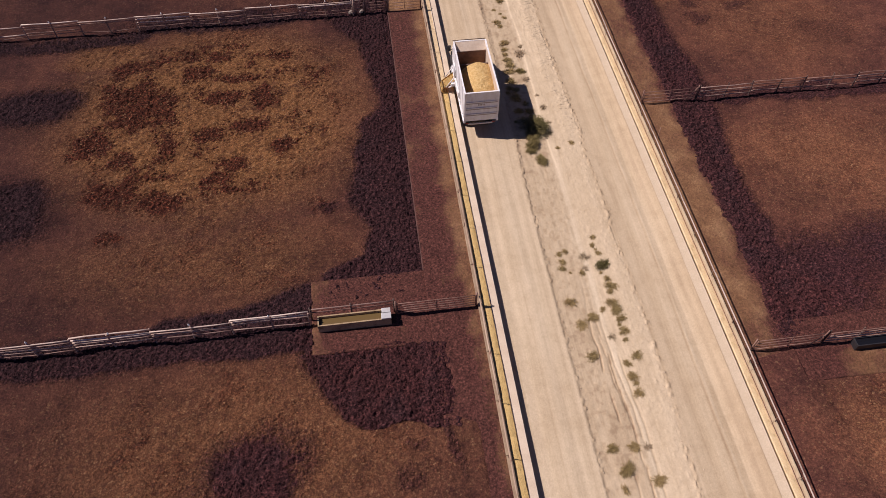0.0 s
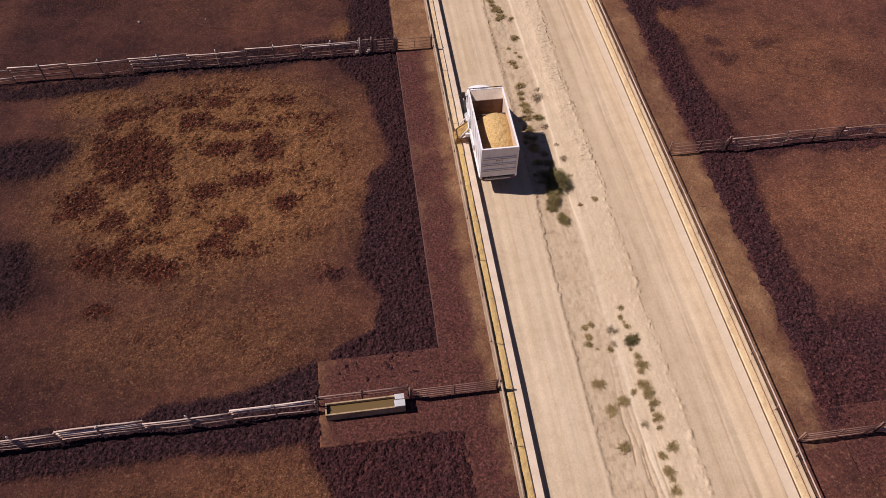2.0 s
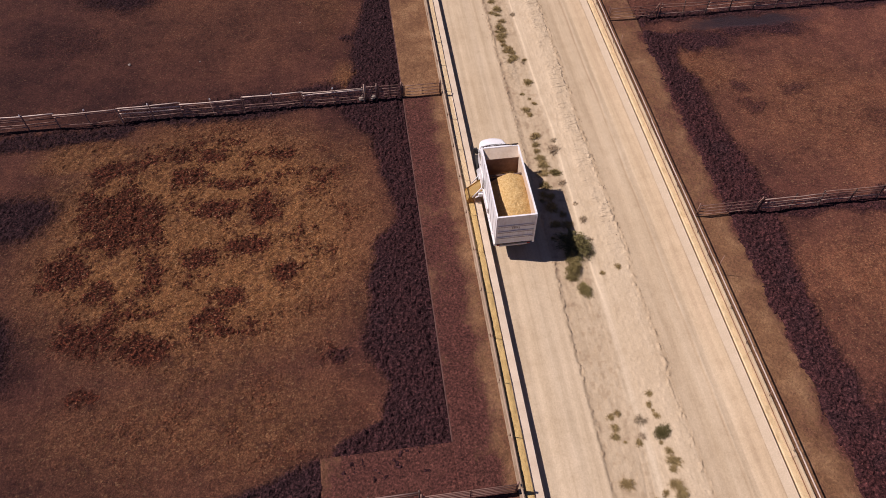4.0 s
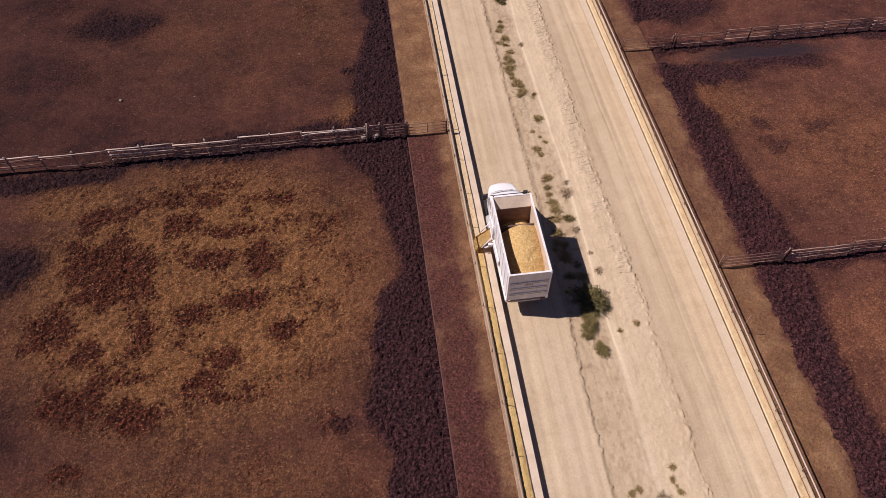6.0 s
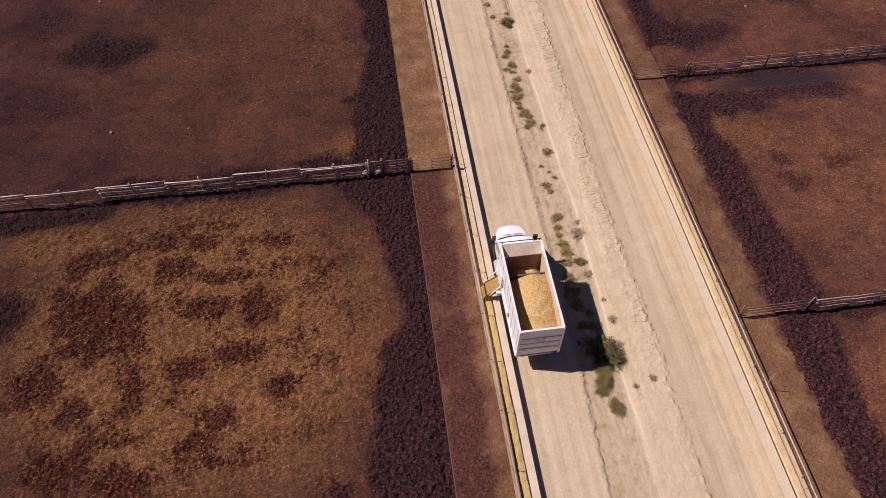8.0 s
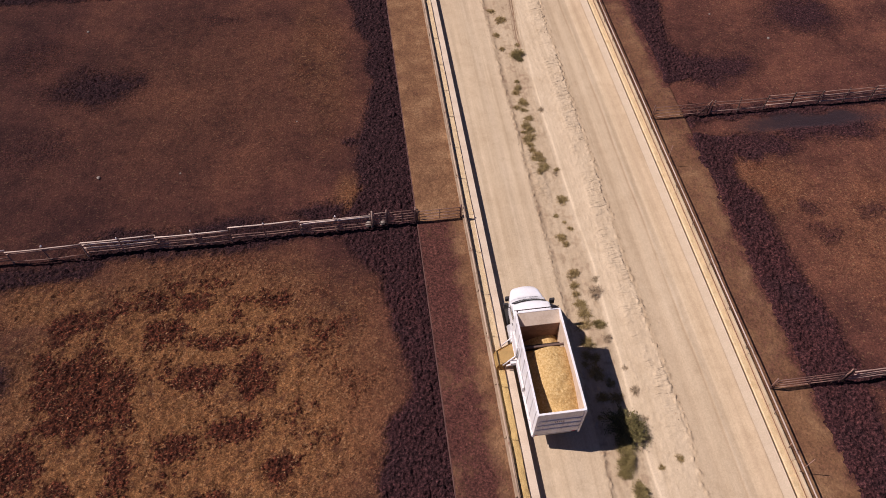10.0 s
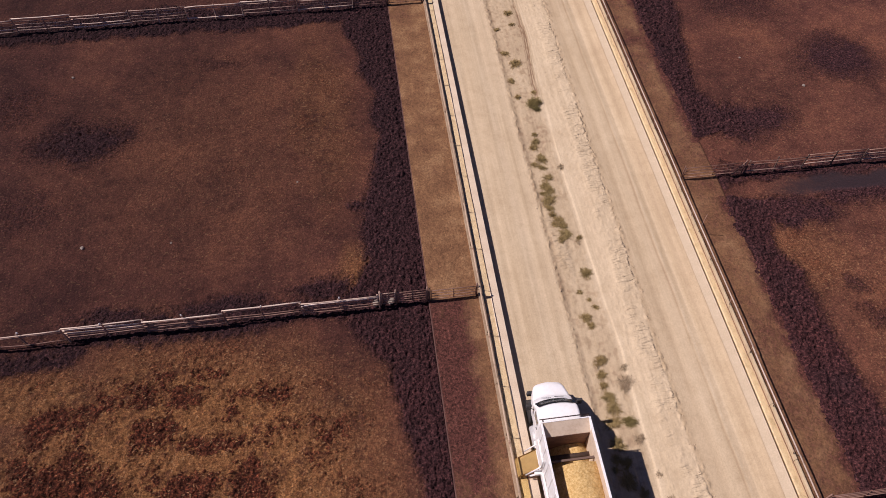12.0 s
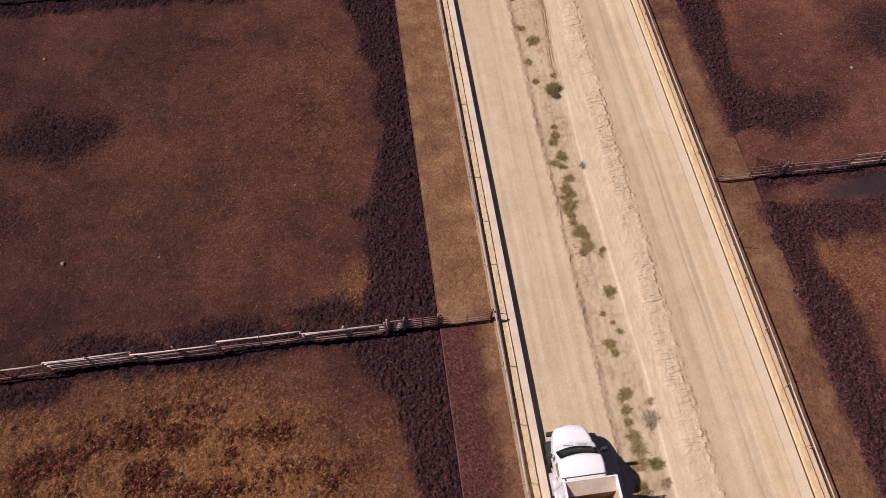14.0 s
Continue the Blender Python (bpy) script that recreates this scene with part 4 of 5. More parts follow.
pen_fence(FAR_W, -1.0 - 4.7 * 9, -1.0, 4.7, HEIGHTS, [PALE, BROWN, OLD], POST, "weathered pole fence with five rails and round posts", knobs=KNOB)
pen_fence(NEAR_W, -5.3 - 4.7 * 8, -5.3, 4.7, HEIGHTS, [PALE, OLD, PALE, BROWN], POST, "bleached pole fence with five sagging rails and round posts", knobs=KNOB)
pen_fence(NORTH_W, -1.0 - 4.7 * 9, -1.0, 4.7, HEIGHTS, [PALE, OLD], POST, "weathered pole fence with five rails in dark manure")
for k, fy in enumerate(FENCES_E):
    pen_fence(fy, 25.7, 25.7 + 4.4 * 7, 4.4, (0.35, 0.65, 0.95, 1.27), [RUST, RUSTPALE, RUST], POSTDARK, "rusty pipe fence with four rails and dark posts", 0.03)


def pipe_gate(x0, x1, y, h, bars, material, label, brace=False, thick=0.06):
    g = thing("pipe_gate", (x0, y, 0), label, "gate", "gates beside the bunks")
    w = x1 - x0
    for x in (0.04, w - 0.04):
        part("end_upright", tube(bmesh.new(), (x, 0, 0.2), (x, 0, h), 0.032), material, g, smooth=True)
    for i in range(bars):
        z = 0.24 + (h - 0.28) * i / (bars - 1)
        part("bar", tube(bmesh.new(), (0.04, 0, z), (w - 0.04, 0, z), 0.026, sag=random.uniform(-0.01, 0.02), steps=3), material, g, smooth=True)
    part("upright", tube(bmesh.new(), (w * 0.5, 0, 0.22), (w * 0.5, 0, h), 0.022), material, g, smooth=True)
    for x in (-0.06, w + 0.02):
        part("gate_post", tube(bmesh.new(), (x, 0.05, -0.2), (x, 0.05, h + 0.15), thick), material, g, smooth=True)
    if brace:
        part("brace", tube(bmesh.new(), (w - 0.1, -0.05, h + 0.05), (w - 0.75, -0.05, 0.05), 0.035), material, g, smooth=True)
    return g


pipe_gate(-0.85, 0.05, FAR_W + 0.05, 1.4, 5, POLE, "narrow weathered pipe gate in the pen fence")
pipe_gate(0.15, 2.0, FAR_W + 0.05, 1.35, 5, RUSTY, "rusty pipe gate standing closed in the pen fence")
pipe_gate(2.2, 5.1, FAR_W, 1.2, 4, RUSTY, "rusty pipe gate standing closed across the apron")
pipe_gate(0.1, 5.1, NEAR_W + 0.05, 1.3, 5, RUSTY, "reddish rusty pipe gate standing closed across the apron")
pipe_gate(-0.85, 2.0, NORTH_W, 1.35, 5, RUSTY, "rusty pipe gate standing closed beside the fence")
pipe_gate(2.2, 5.1, NORTH_W, 1.2, 4, RUSTY, "rusty pipe gate standing closed across the apron")
for fy in FENCES_E:
    pipe_gate(21.15, 25.55, fy, 1.25, 4, RUSTY, "rusty pipe gate with a slanting brace post", True, 0.04)

# ---------------------------------------------------------------- west water trough on its slab
def slab_height(X, Y):
    z = 0.03 + 0.02 * (field(X, Y, 1.2, 281, 3) - 0.5) + 0.05 * (field(X, Y, 0.28, 283, 2) - 0.5) * step(X, -4.9, -4.3)
    return np.where((X < -5.24) | (Y < 21.22) | (Y > 26.63), -0.3, np.where(X > 2.05, 0.0, z))


def slab_fouled(X, Y):
    return np.clip(0.55 + 0.4 * np.clip((X + 5.25) / 1.5, 0, 1) + 0.5 * (field(X, Y, 1.4, 285, 3) - 0.5), 0, 1)


slab = sheet("trough_slab", np.concatenate(([-5.25, -5.238], np.arange(-5.15, 2.05, 0.09), [2.055, 2.14])), np.concatenate(([21.21, 21.222], np.arange(21.3, 26.6, 0.09), [26.628, 26.64])), slab_height, {"manure": slab_fouled}, APRON)
tagged(slab, "brown stained concrete pad under the water trough", "slab", kind="structure")


def hollow(x0, x1, y0, y1, z0, z1, t, floor):
    bm = boxes((x0, x1, y0, y0 + t, z0, z1), (x0, x1, y1 - t, y1, z0, z1), (x0, x0 + t, y0 + t, y1 - t, z0, z1), (x1 - t, x1, y0 + t, y1 - t, z0, z1), (x0 + t, x1 - t, y0 + t, y1 - t, z0, z0 + floor), bevel=0.012)
    return bm


trough = thing("water_trough", (-2.55, 23.15, 0.03), "long tan concrete water trough with a pale float cover", "trough")
part("basin", hollow(-2.25, 2.25, -0.38, 0.38, 0, 0.72, 0.09, 0.12), TROUGHM, trough)
part("water", boxes((-2.16, 2.16, -0.29, 0.29, 0.12, 0.50)), WATER, trough, "murky brown water")
part("float_cover", boxes((1.66, 2.27, -0.39, 0.02, 0.72, 0.84), bevel=0.025), STEEL, trough, "pale grey float box cover")
part("float_cover", boxes((1.70, 2.25, 0.06, 0.39, 0.72, 0.82), bevel=0.025), STEEL, trough, "pale grey float box cover")

guard = thing("trough_rail", (-5.2, NEAR_W + 0.28, 0), "rusty pipe guard rails above the water trough", "rail")
for z, r in ((0.98, 0.035), (1.32, 0.04)):
    part("bar", tube(bmesh.new(), (0, 0, z), (5.1, 0, z), r, sag=0.02, steps=4), POLE if z > 1 else RUSTY, guard, smooth=True)
for x in (0.0, 2.5, 5.15):
    part("post", tube(bmesh.new(), (x, 0.04, -0.1), (x, 0.04, 1.45), 0.055), POSTM, guard, smooth=True)

def pad_height(X, Y):
    z = 0.05 + 0.02 * (field(X, Y, 1.2, 291, 3) - 0.5)
    return np.where((X > 36.0) | (X < 23.56) | (Y < 15.72) | (Y > 19.9), -0.3, z)


def pad_fouled(X, Y):
    return np.clip(np.interp(X, [23, 26, 27.5], [1.0, 0.9, 0.35]) + 0.7 * step(Y, 17.2, 18.0) + 0.6 * (field(X, Y, 1.8, 293, 4) - 0.5), 0, 1)


pad = sheet("trough_pad", np.concatenate(([23.55, 23.562], np.arange(23.65, 35.95, 0.12), [35.99, 36.01])), np.concatenate(([15.71, 15.722], np.arange(15.8, 19.85, 0.1), [19.89, 19.91])), pad_height, {"manure": pad_fouled}, APRON)
tagged(pad, "wet brown concrete pad under the black water trough", "slab", kind="structure")

tub = thing("water_trough", (29.75, 17.62, 0.03), "long black water trough beside the pipe fence", "trough")
part("basin", hollow(-2.4, 2.4, -0.3, 0.3, 0, 0.55, 0.07, 0.1), DARKTUB, tub)
part("water", boxes((-2.34, 2.34, -0.24, 0.24, 0.1, 0.45)), DARKWATER, tub, "dark still water")

for y in (35.65, 58.4):
    tagged(new("marker_pole", mesh_of(tube(bmesh.new(), (20.64, y, 0.05), (20.66, y, 2.1), 0.022), "marker_pole", RUSTY, True)), "thin rusty pole standing beside the feed bunk", "pole", "thin poles beside the bunk")

# ---------------------------------------------------------------- feed truck
TRUCK = pose(7.93, 42.27, ROAD_Z)
truck = thing("feed_truck", TRUCK, "white feed truck with an open high-sided box and side spout", "truck")
BX, BR, BF, Z0, Z1, T = 1.275, -3.08, 3.08, 1.50, 4.17, 0.06


def side_wall(s):
    bm = boxes((s * BX - (T if s > 0 else 0), s * BX + (0 if s > 0 else T), BR, BF, Z0, Z1))
    w = part("side_wall", bm, WHITE, truck)
    o = s * BX
    for y in (-2.7, -1.95, -1.2, -0.45, 0.3, 1.05, 1.8, 2.55):
        part("rib", boxes((min(o, o + s * 0.03), max(o, o + s * 0.03), y - 0.06, y + 0.06, Z0, Z1 - 0.1), bevel=0.008), WHITE, w)
    part("top_rim", boxes((o - 0.075 if s > 0 else o - 0.03, o + 0.03 if s > 0 else o + 0.075, BR, BF, Z1, Z1 + 0.06), bevel=0.012), WHITE, w)
    part("bottom_rail", boxes((min(o, o + s * 0.075), max(o, o + s * 0.075), BR, BF, Z0 - 0.12, Z0 + 0.06), bevel=0.01), WHITE, w)
    return w


for side in (-1, 1):
    side_wall(side)
tail = part("tailgate", boxes((-BX + T, BX - T, BR, BR + T, Z0, Z1), bevel=0.006), WHITE, truck)
for z in (2.18, 2.75, 3.32):
    part("rib", boxes((-BX + 0.02, BX - 0.02, BR - 0.05, BR, z - 0.04, z + 0.04), bevel=0.008), WHITE, tail)
    part("groove", boxes((-BX + 0.06, BX - 0.06, BR - 0.012, BR + 0.002, z - 0.16, z - 0.06)), RIBSHADE_TEXT, tail, "dark grey strip painted as the shade under the rib")
part("top_rim", boxes((-BX, BX, BR - 0.04, BR + 0.08, Z1, Z1 + 0.065), bevel=0.012), WHITE, tail)
for i in range(5):
    part("letter_bar", boxes((-0.26 + 0.11 * i, -0.19 + 0.11 * i, BR - 0.014, BR, 2.98, 3.10)), RIBSHADE_TEXT, tail, "small dark bar of unreadable lettering")
for s in (-1, 1):
    part("corner_post", boxes((s * (BX - 0.03) - 0.06, s * (BX - 0.03) + 0.06, BR - 0.06, BR, Z0 - 0.12, Z1), bevel=0.01), WHITE, tail)

part("front_wall", boxes((-BX + T, BX - T, BF - T, BF, Z0, Z1 + 0.05), bevel=0.006), WHITE, truck)

bar = part("tarp_bar", tube(bmesh.new(), (-BX - 0.05, BF + 0.13, Z1 + 0.04), (BX, BF + 0.13, Z1 + 0.04), 0.03), POSTM, truck, "dark steel bar before the box front", True)
for s in (-1, 1):
    part("bracket", boxes((s * 1.15 - 0.03, s * 1.15 + 0.03, BF, BF + 0.12, Z1 - 0.02, Z1 + 0.05)), POSTM, bar)


def sloped(name, y0, z0, y1, z1, t, material, label=""):
    bm = bmesh.new()
    q = [(y0, z0), (y1, z1), (y1, z1 - t), (y0, z0 - t)]
    a = [bm.verts.new((-BX + T, y, z)) for y, z in q]
    b = [bm.verts.new((BX - T, y, z)) for y, z in q]
    for i in range(4):
        bm.faces.new((a[i], a[(i + 1) % 4], b[(i + 1) % 4], b[i]))
    bm.faces.new(a)
    bm.faces.new(b[::-1])
    bmesh.ops.recalc_face_normals(bm, faces=bm.faces)
    return part(name, bm, material, truck, label)


sloped("hopper_plate", BF - T, Z1 + 0.02, BF - 0.65, 3.72, 0.04, INNER, "tan sloping hopper plate, dusty and worn")
part("lower_bulkhead", boxes((-BX + T, BX - T, BF - 0.66, BF - 0.62, Z0, 3.69)), SHADERUST, truck, "rust-stained inner bulkhead, coloured darker for its shade")
part("bed_floor", boxes((-BX + T, BX - T, BR + T, BF - T, Z0, Z0 + 0.06)), INNER, truck)
for s in (-1, 1):
    part("liner", boxes((s * (BX - T - 0.006) - 0.006, s * (BX - T - 0.006) + 0.006, BR + T, BF - 0.64, Z0 + 0.06, Z1 - 0.12)), INNER, truck, "worn steel liner sheet")
part("cross_beam", boxes((-BX + T, BX - T, 1.22, 1.34, 3.22, 3.36), bevel=0.02), POSTM, truck, "rusty cross beam at the front of the load")
part("auger_shaft", tube(bmesh.new(), (-BX + T, 1.75, 2.35), (BX - T, 1.75, 2.35), 0.16, n=12), POSTM, truck, smooth=True)

# chassis
part("chassis", boxes((-0.5, -0.38, -2.6, 5.6, 0.95, 1.25), (0.38, 0.5, -2.6, 5.6, 0.95, 1.25), (-0.9, 0.9, -2.4, -2.25, 1.25, 1.40), (-0.9, 0.9, 0.2, 0.35, 1.25, 1.40), (-0.9, 0.9, 2.3, 2.45, 1.25, 1.40), bevel=0.01), BLACK, truck)
part("rear_bumper", boxes((-0.95, 0.95, -2.95, -2.83, 0.98, 1.10), bevel=0.02), STEEL, truck, "worn steel rear bumper bar")
for s in (-1, 1):
    part("bumper_bracket", boxes((s * 0.62 - 0.05, s * 0.62 + 0.05, -2.85, -2.4, 1.02, 1.10)), BLACK, truck)
    part("tail_lamp", boxes((s * 1.02 - 0.11, s * 1.02 + 0.11, -2.98, -2.95, 1.12, 1.22), bevel=0.01), paint("red_lamp_lens", (0.35, 0.02, 0.015), (0.2, 0.05, 0.03), 0.4, 0.25) if s < 0 else bpy.data.materials["red_lamp_lens"], truck, "red tail lamp")


def lathe(profile, n=24):
    """A body of revolution about x from (x, radius) pairs."""
    bm = bmesh.new()
    rings = [[bm.verts.new((x, r * math.cos(2 * math.pi * i / n), r * math.sin(2 * math.pi * i / n))) for i in range(n)] for x, r in profile]
    for p, q in zip(rings, rings[1:]):
        for i in range(n):
            bm.faces.new((p[i], p[(i + 1) % n], q[(i + 1) % n], q[i]))
    bm.faces.new(rings[0])
    bm.faces.new(rings[-1])
    bmesh.ops.recalc_face_normals(bm, faces=bm.faces)
    return bm


TYRE = mesh_of(lathe([(-0.13, 0.28), (-0.14, 0.44), (-0.11, 0.505), (-0.05, 0.52), (0.05, 0.52), (0.11, 0.505), (0.14, 0.44), (0.13, 0.28)]), "tyre", RUBBER, True)
RIM = mesh_of(lathe([(-0.10, 0.27), (-0.11, 0.285), (-0.04, 0.2), (-0.04, 0.09), (-0.1, 0.08), (0.1, 0.08), (0.04, 0.2), (0.11, 0.285), (0.10, 0.27)]), "rim", CABWHITE, True)
for x, y in ((-1.0, 5.15), (1.0, 5.15), (-1.02, -1.55), (1.02, -1.55), (-0.7, -1.55), (0.7, -1.55), (-1.02, -0.4), (1.02, -0.4), (-0.7, -0.4), (0.7, -0.4)):
    hub = piece("wheel", TYRE, truck, pose(x, y, 0.52))
    piece("rim", RIM, hub, Matrix.Identity(4))
for y in (-1.55, -0.4, 5.15):
    part("axle", tube(bmesh.new(), (-0.95, y, 0.52), (0.95, y, 0.52), 0.07), BLACK, truck)
part("fuel_tank", tube(bmesh.new(), (-1.08, 3.0, 0.92), (-1.08, 4.1, 0.92), 0.27, n=16), STEEL, truck, smooth=True)
part("tool_box", boxes((0.62, 1.2, 1.6, 2.8, 0.75, 1.3), bevel=0.03), BLACK, truck)

# cab and bonnet
def hull(rows, material, name, parent, label=""):
    """A closed body lofted through rounded sections: y, half width, low z, high z, corner radius, forward bulge."""
    bm = bmesh.new()
    rings = []
    for y, w, lo, hi, c, bulge in rows:
        pts = [(-w * 0.97, lo), (w * 0.97, lo), (w, lo + 0.12), (w, (lo + hi) / 2)]
        for k in range(6):
            a = math.pi / 2 * k / 5
            pts.append((w - c + c * math.cos(a), hi - c + c * math.sin(a)))
        pts += [((w - c) * q, hi + 0.05 * (1 - q * q)) for q in (0.6, 0.2, -0.2, -0.6)]
        for k in range(6):
            a = math.pi / 2 * (1 - k / 5)
            pts.append((-w + c - c * math.cos(a), hi - c + c * math.sin(a)))
        pts += [(-w, (lo + hi) / 2), (-w, lo + 0.12)]
        rings.append([bm.verts.new((x, y + bulge * (1 - (x / w) ** 2), z)) for x, z in pts])
    m = len(rings[0])
    for p, q in zip(rings, rings[1:]):
        for k in range(m):
            bm.faces.new((p[k], p[(k + 1) % m], q[(k + 1) % m], q[k]))
    bm.faces.new(rings[0][::-1])
    bm.faces.new(rings[-1])
    bmesh.ops.recalc_face_normals(bm, faces=bm.faces)
    return part(name, bm, material, parent, label, True)


cab = hull([(3.26, 1.08, 1.02, 2.92, 0.16, 0), (3.32, 1.13, 1.0, 3.02, 0.16, 0), (3.9, 1.14, 1.0, 3.10, 0.15, 0), (4.22, 1.12, 1.0, 3.07, 0.16, 0.12), (4.32, 1.10, 1.0, 2.98, 0.14, 0.14), (4.76, 1.10, 1.0, 2.38, 0.12, 0.15), (5.08, 1.08, 1.0, 2.26, 0.12, 0.16)], CABWHITE, "cab", truck)
hull([(5.00, 1.06, 1.0, 2.25, 0.16, 0.1), (5.35, 1.00, 1.0, 2.22, 0.2, 0.1), (5.80, 0.90, 1.0, 2.12, 0.24, 0.1), (6.05, 0.80, 1.0, 1.96, 0.24, 0.1), (6.15, 0.70, 1.05, 1.80, 0.2, 0.08)], CABWHITE, "bonnet", truck, "rounded white bonnet")
bm = bmesh.new()
grid = [[bm.verts.new((u * (0.98 + 0.06 * v), 4.36 + 0.47 * v + (0.15 + 0.04 * v) * (1 - u * u), 3.04 - 0.66 * v)) for u in (-1, -0.75, -0.5, -0.25, 0, 0.25, 0.5, 0.75, 1)] for v in (0, 0.33, 0.67, 1)]
for p, q in zip(grid, grid[1:]):
    for k in range(8):
        bm.faces.new((p[k], p[k + 1], q[k + 1], q[k]))
bmesh.ops.solidify(bm, geom=bm.faces[:], thickness=0.03)
bmesh.ops.recalc_face_normals(bm, faces=bm.faces)
part("windscreen", bm, GLASS, cab, "dark curved windscreen", True)
for s in (-1, 1):
    part("wiper", tube(bmesh.new(), (s * 0.35 - 0.25, 5.10, 2.42), (s * 0.35 + 0.25, 5.02, 2.50), 0.012, n=5), BLACK, cab)
for s in (-1, 1):
    part("side_window", boxes((s * 1.14 - 0.012, s * 1.14 + 0.012, 3.62, 4.26, 2.25, 2.75), bevel=0.01), GLASS, cab, "dark cab side window")
    part("door_handle", boxes((s * 1.15 - 0.02, s * 1.15 + 0.02, 3.55, 3.7, 1.95, 2.0)), BLACK, cab)
    part("mirror_arm", tube(bmesh.new(), (s * 1.1, 4.52, 2.3), (s * 1.42, 4.68, 2.45), 0.02), BLACK, cab)
    part("mirror", boxes((s * 1.40 - 0.15, s * 1.40 + 0.15, 4.60, 4.76, 2.15, 2.65), bevel=0.04), BLACK, cab)
    part("wheel_arch", lathe([(s * 0.80, 0.62), (s * 0.80, 0.66), (s * 1.16, 0.66), (s * 1.16, 0.62)], 24), BLACK, truck).matrix_local = pose(0, 5.15, 0.56)
    part("headlight", boxes((s * 0.52 - 0.13, s * 0.52 + 0.13, 6.12, 6.22, 1.3, 1.5), bevel=0.03), STEEL, truck)
part("front_bumper", boxes((-1.05, 1.05, 6.02, 6.24, 0.62, 0.95), bevel=0.05), BLACK, truck)
part("grille", boxes((-0.36, 0.36, 6.20, 6.26, 1.1, 1.7), bevel=0.01), BLACK, truck)

# side discharge: a frame, a short conveyor and a yellow chute over the bunk
bm = bmesh.new()
q = [(-1.30, 1.55), (-2.28, 0.86), (-2.42, 0.62)]
for (xa, za), (xb, zb) in zip(q, q[1:]):
    f = [bm.verts.new(p) for p in ((xa, 1.62, za), (xa, 2.62, za), (xb, 2.52, zb), (xb, 1.55, zb))]
    bm.faces.new(f)
    for j, k in ((0, 3), (1, 2)):
        a, b = f[j].co, f[k].co
        w = [bm.verts.new(a), bm.verts.new(b), bm.verts.new(b + Vector((0.02, 0, 0.15))), bm.verts.new(a + Vector((0.02, 0, 0.15)))]
        bm.faces.new(w)
bmesh.ops.solidify(bm, geom=bm.faces[:], thickness=0.025)
part("spout", bm, SPOUT, truck, "yellow sheet-metal discharge chute")
for a, b, r in (((-1.28, 1.5, 2.2), (-2.05, 1.5, 1.05), 0.04), ((-1.28, 2.72, 2.2), (-1.9, 2.72, 1.2), 0.035), ((-1.28, 1.35, 1.5), (-1.85, 1.42, 1.1), 0.06)):
    part("spout_arm", tube(bmesh.new(), a, b, r), WHITE, truck, "white chute support arm", True)
part("spout_motor", boxes((-1.66, -1.30, 1.30, 1.55, 1.25, 1.55), bevel=0.03), WHITE, truck)
part("discharge_door", boxes((-1.36, -1.28, 1.5, 2.75, 1.75, 2.7), bevel=0.015), WHITE, truck)
part("hydraulic_ram", tube(bmesh.new(), (-1.38, 1.4, 3.2), (-1.38, 1.4, 2.1), 0.045), STEEL, truck, smooth=True)
for y in (-2.2, -0.9, 0.4):
    part("side_brace", tube(bmesh.new(), (-1.34, y, 1.66), (-0.55, y + 0.1, 1.1), 0.05), WHITE, truck, smooth=True)
part("side_guard", boxes((-1.34, -1.24, -2.9, 1.2, 1.28, 1.5), bevel=0.02), WHITE, truck)
part("drive_cover", boxes((-1.42, -1.3, -0.6, 1.15, 1.72, 2.25), bevel=0.04), WHITE, truck)


def load_height(X, Y):
    u = np.minimum((Y + 3.0) / 4.2, 1.0)
    z = 2.28 + 0.66 * u + 0.34 * np.sin(np.clip(u, 0, 1) * 3.1) + 0.72 * (1 - ((X - 0.35) / 1.3) ** 2)
    z = z - 1.3 * step(Y, 1.02, 1.24) + 0.15 * np.exp(-((X - 0.8) / 0.35) ** 2) * step(Y, 1.2, 1.5)
    return z + 0.10 * (field(X, Y, 0.7, 131, 3) - 0.5) + 0.06 * (field(X, Y, 0.16, 137, 2) - 0.5)


load = sheet("feed_load", np.linspace(-1.2, 1.2, 60), np.linspace(-3.01, 2.40, 134), load_height, {}, MAIZE)
load.matrix_basis = TRUCK
tagged(load, "heap of golden ground feed lying in the truck's box", "feed", kind="stuff")

# ---------------------------------------------------------------- shrubs of the swale


def shoots(count, flat, seed):
    """Twigs that fan out from the root: azimuth, reach and rise of each tip."""
    rng = random.Random(seed)
    lobes = [rng.uniform(0, 6.283) for _ in range(6)]
    out = []
    for _ in range(count):
        a = rng.choice(lobes) + rng.gauss(0, 0.5) if rng.random() < 0.5 else rng.uniform(0, 6.283)
        r = rng.uniform(0.25, 1.08)
        out.append((r * math.cos(a), r * math.sin(a), flat * rng.uniform(0.3, 1.0) * (1.15 - 0.75 * r)))
    return out


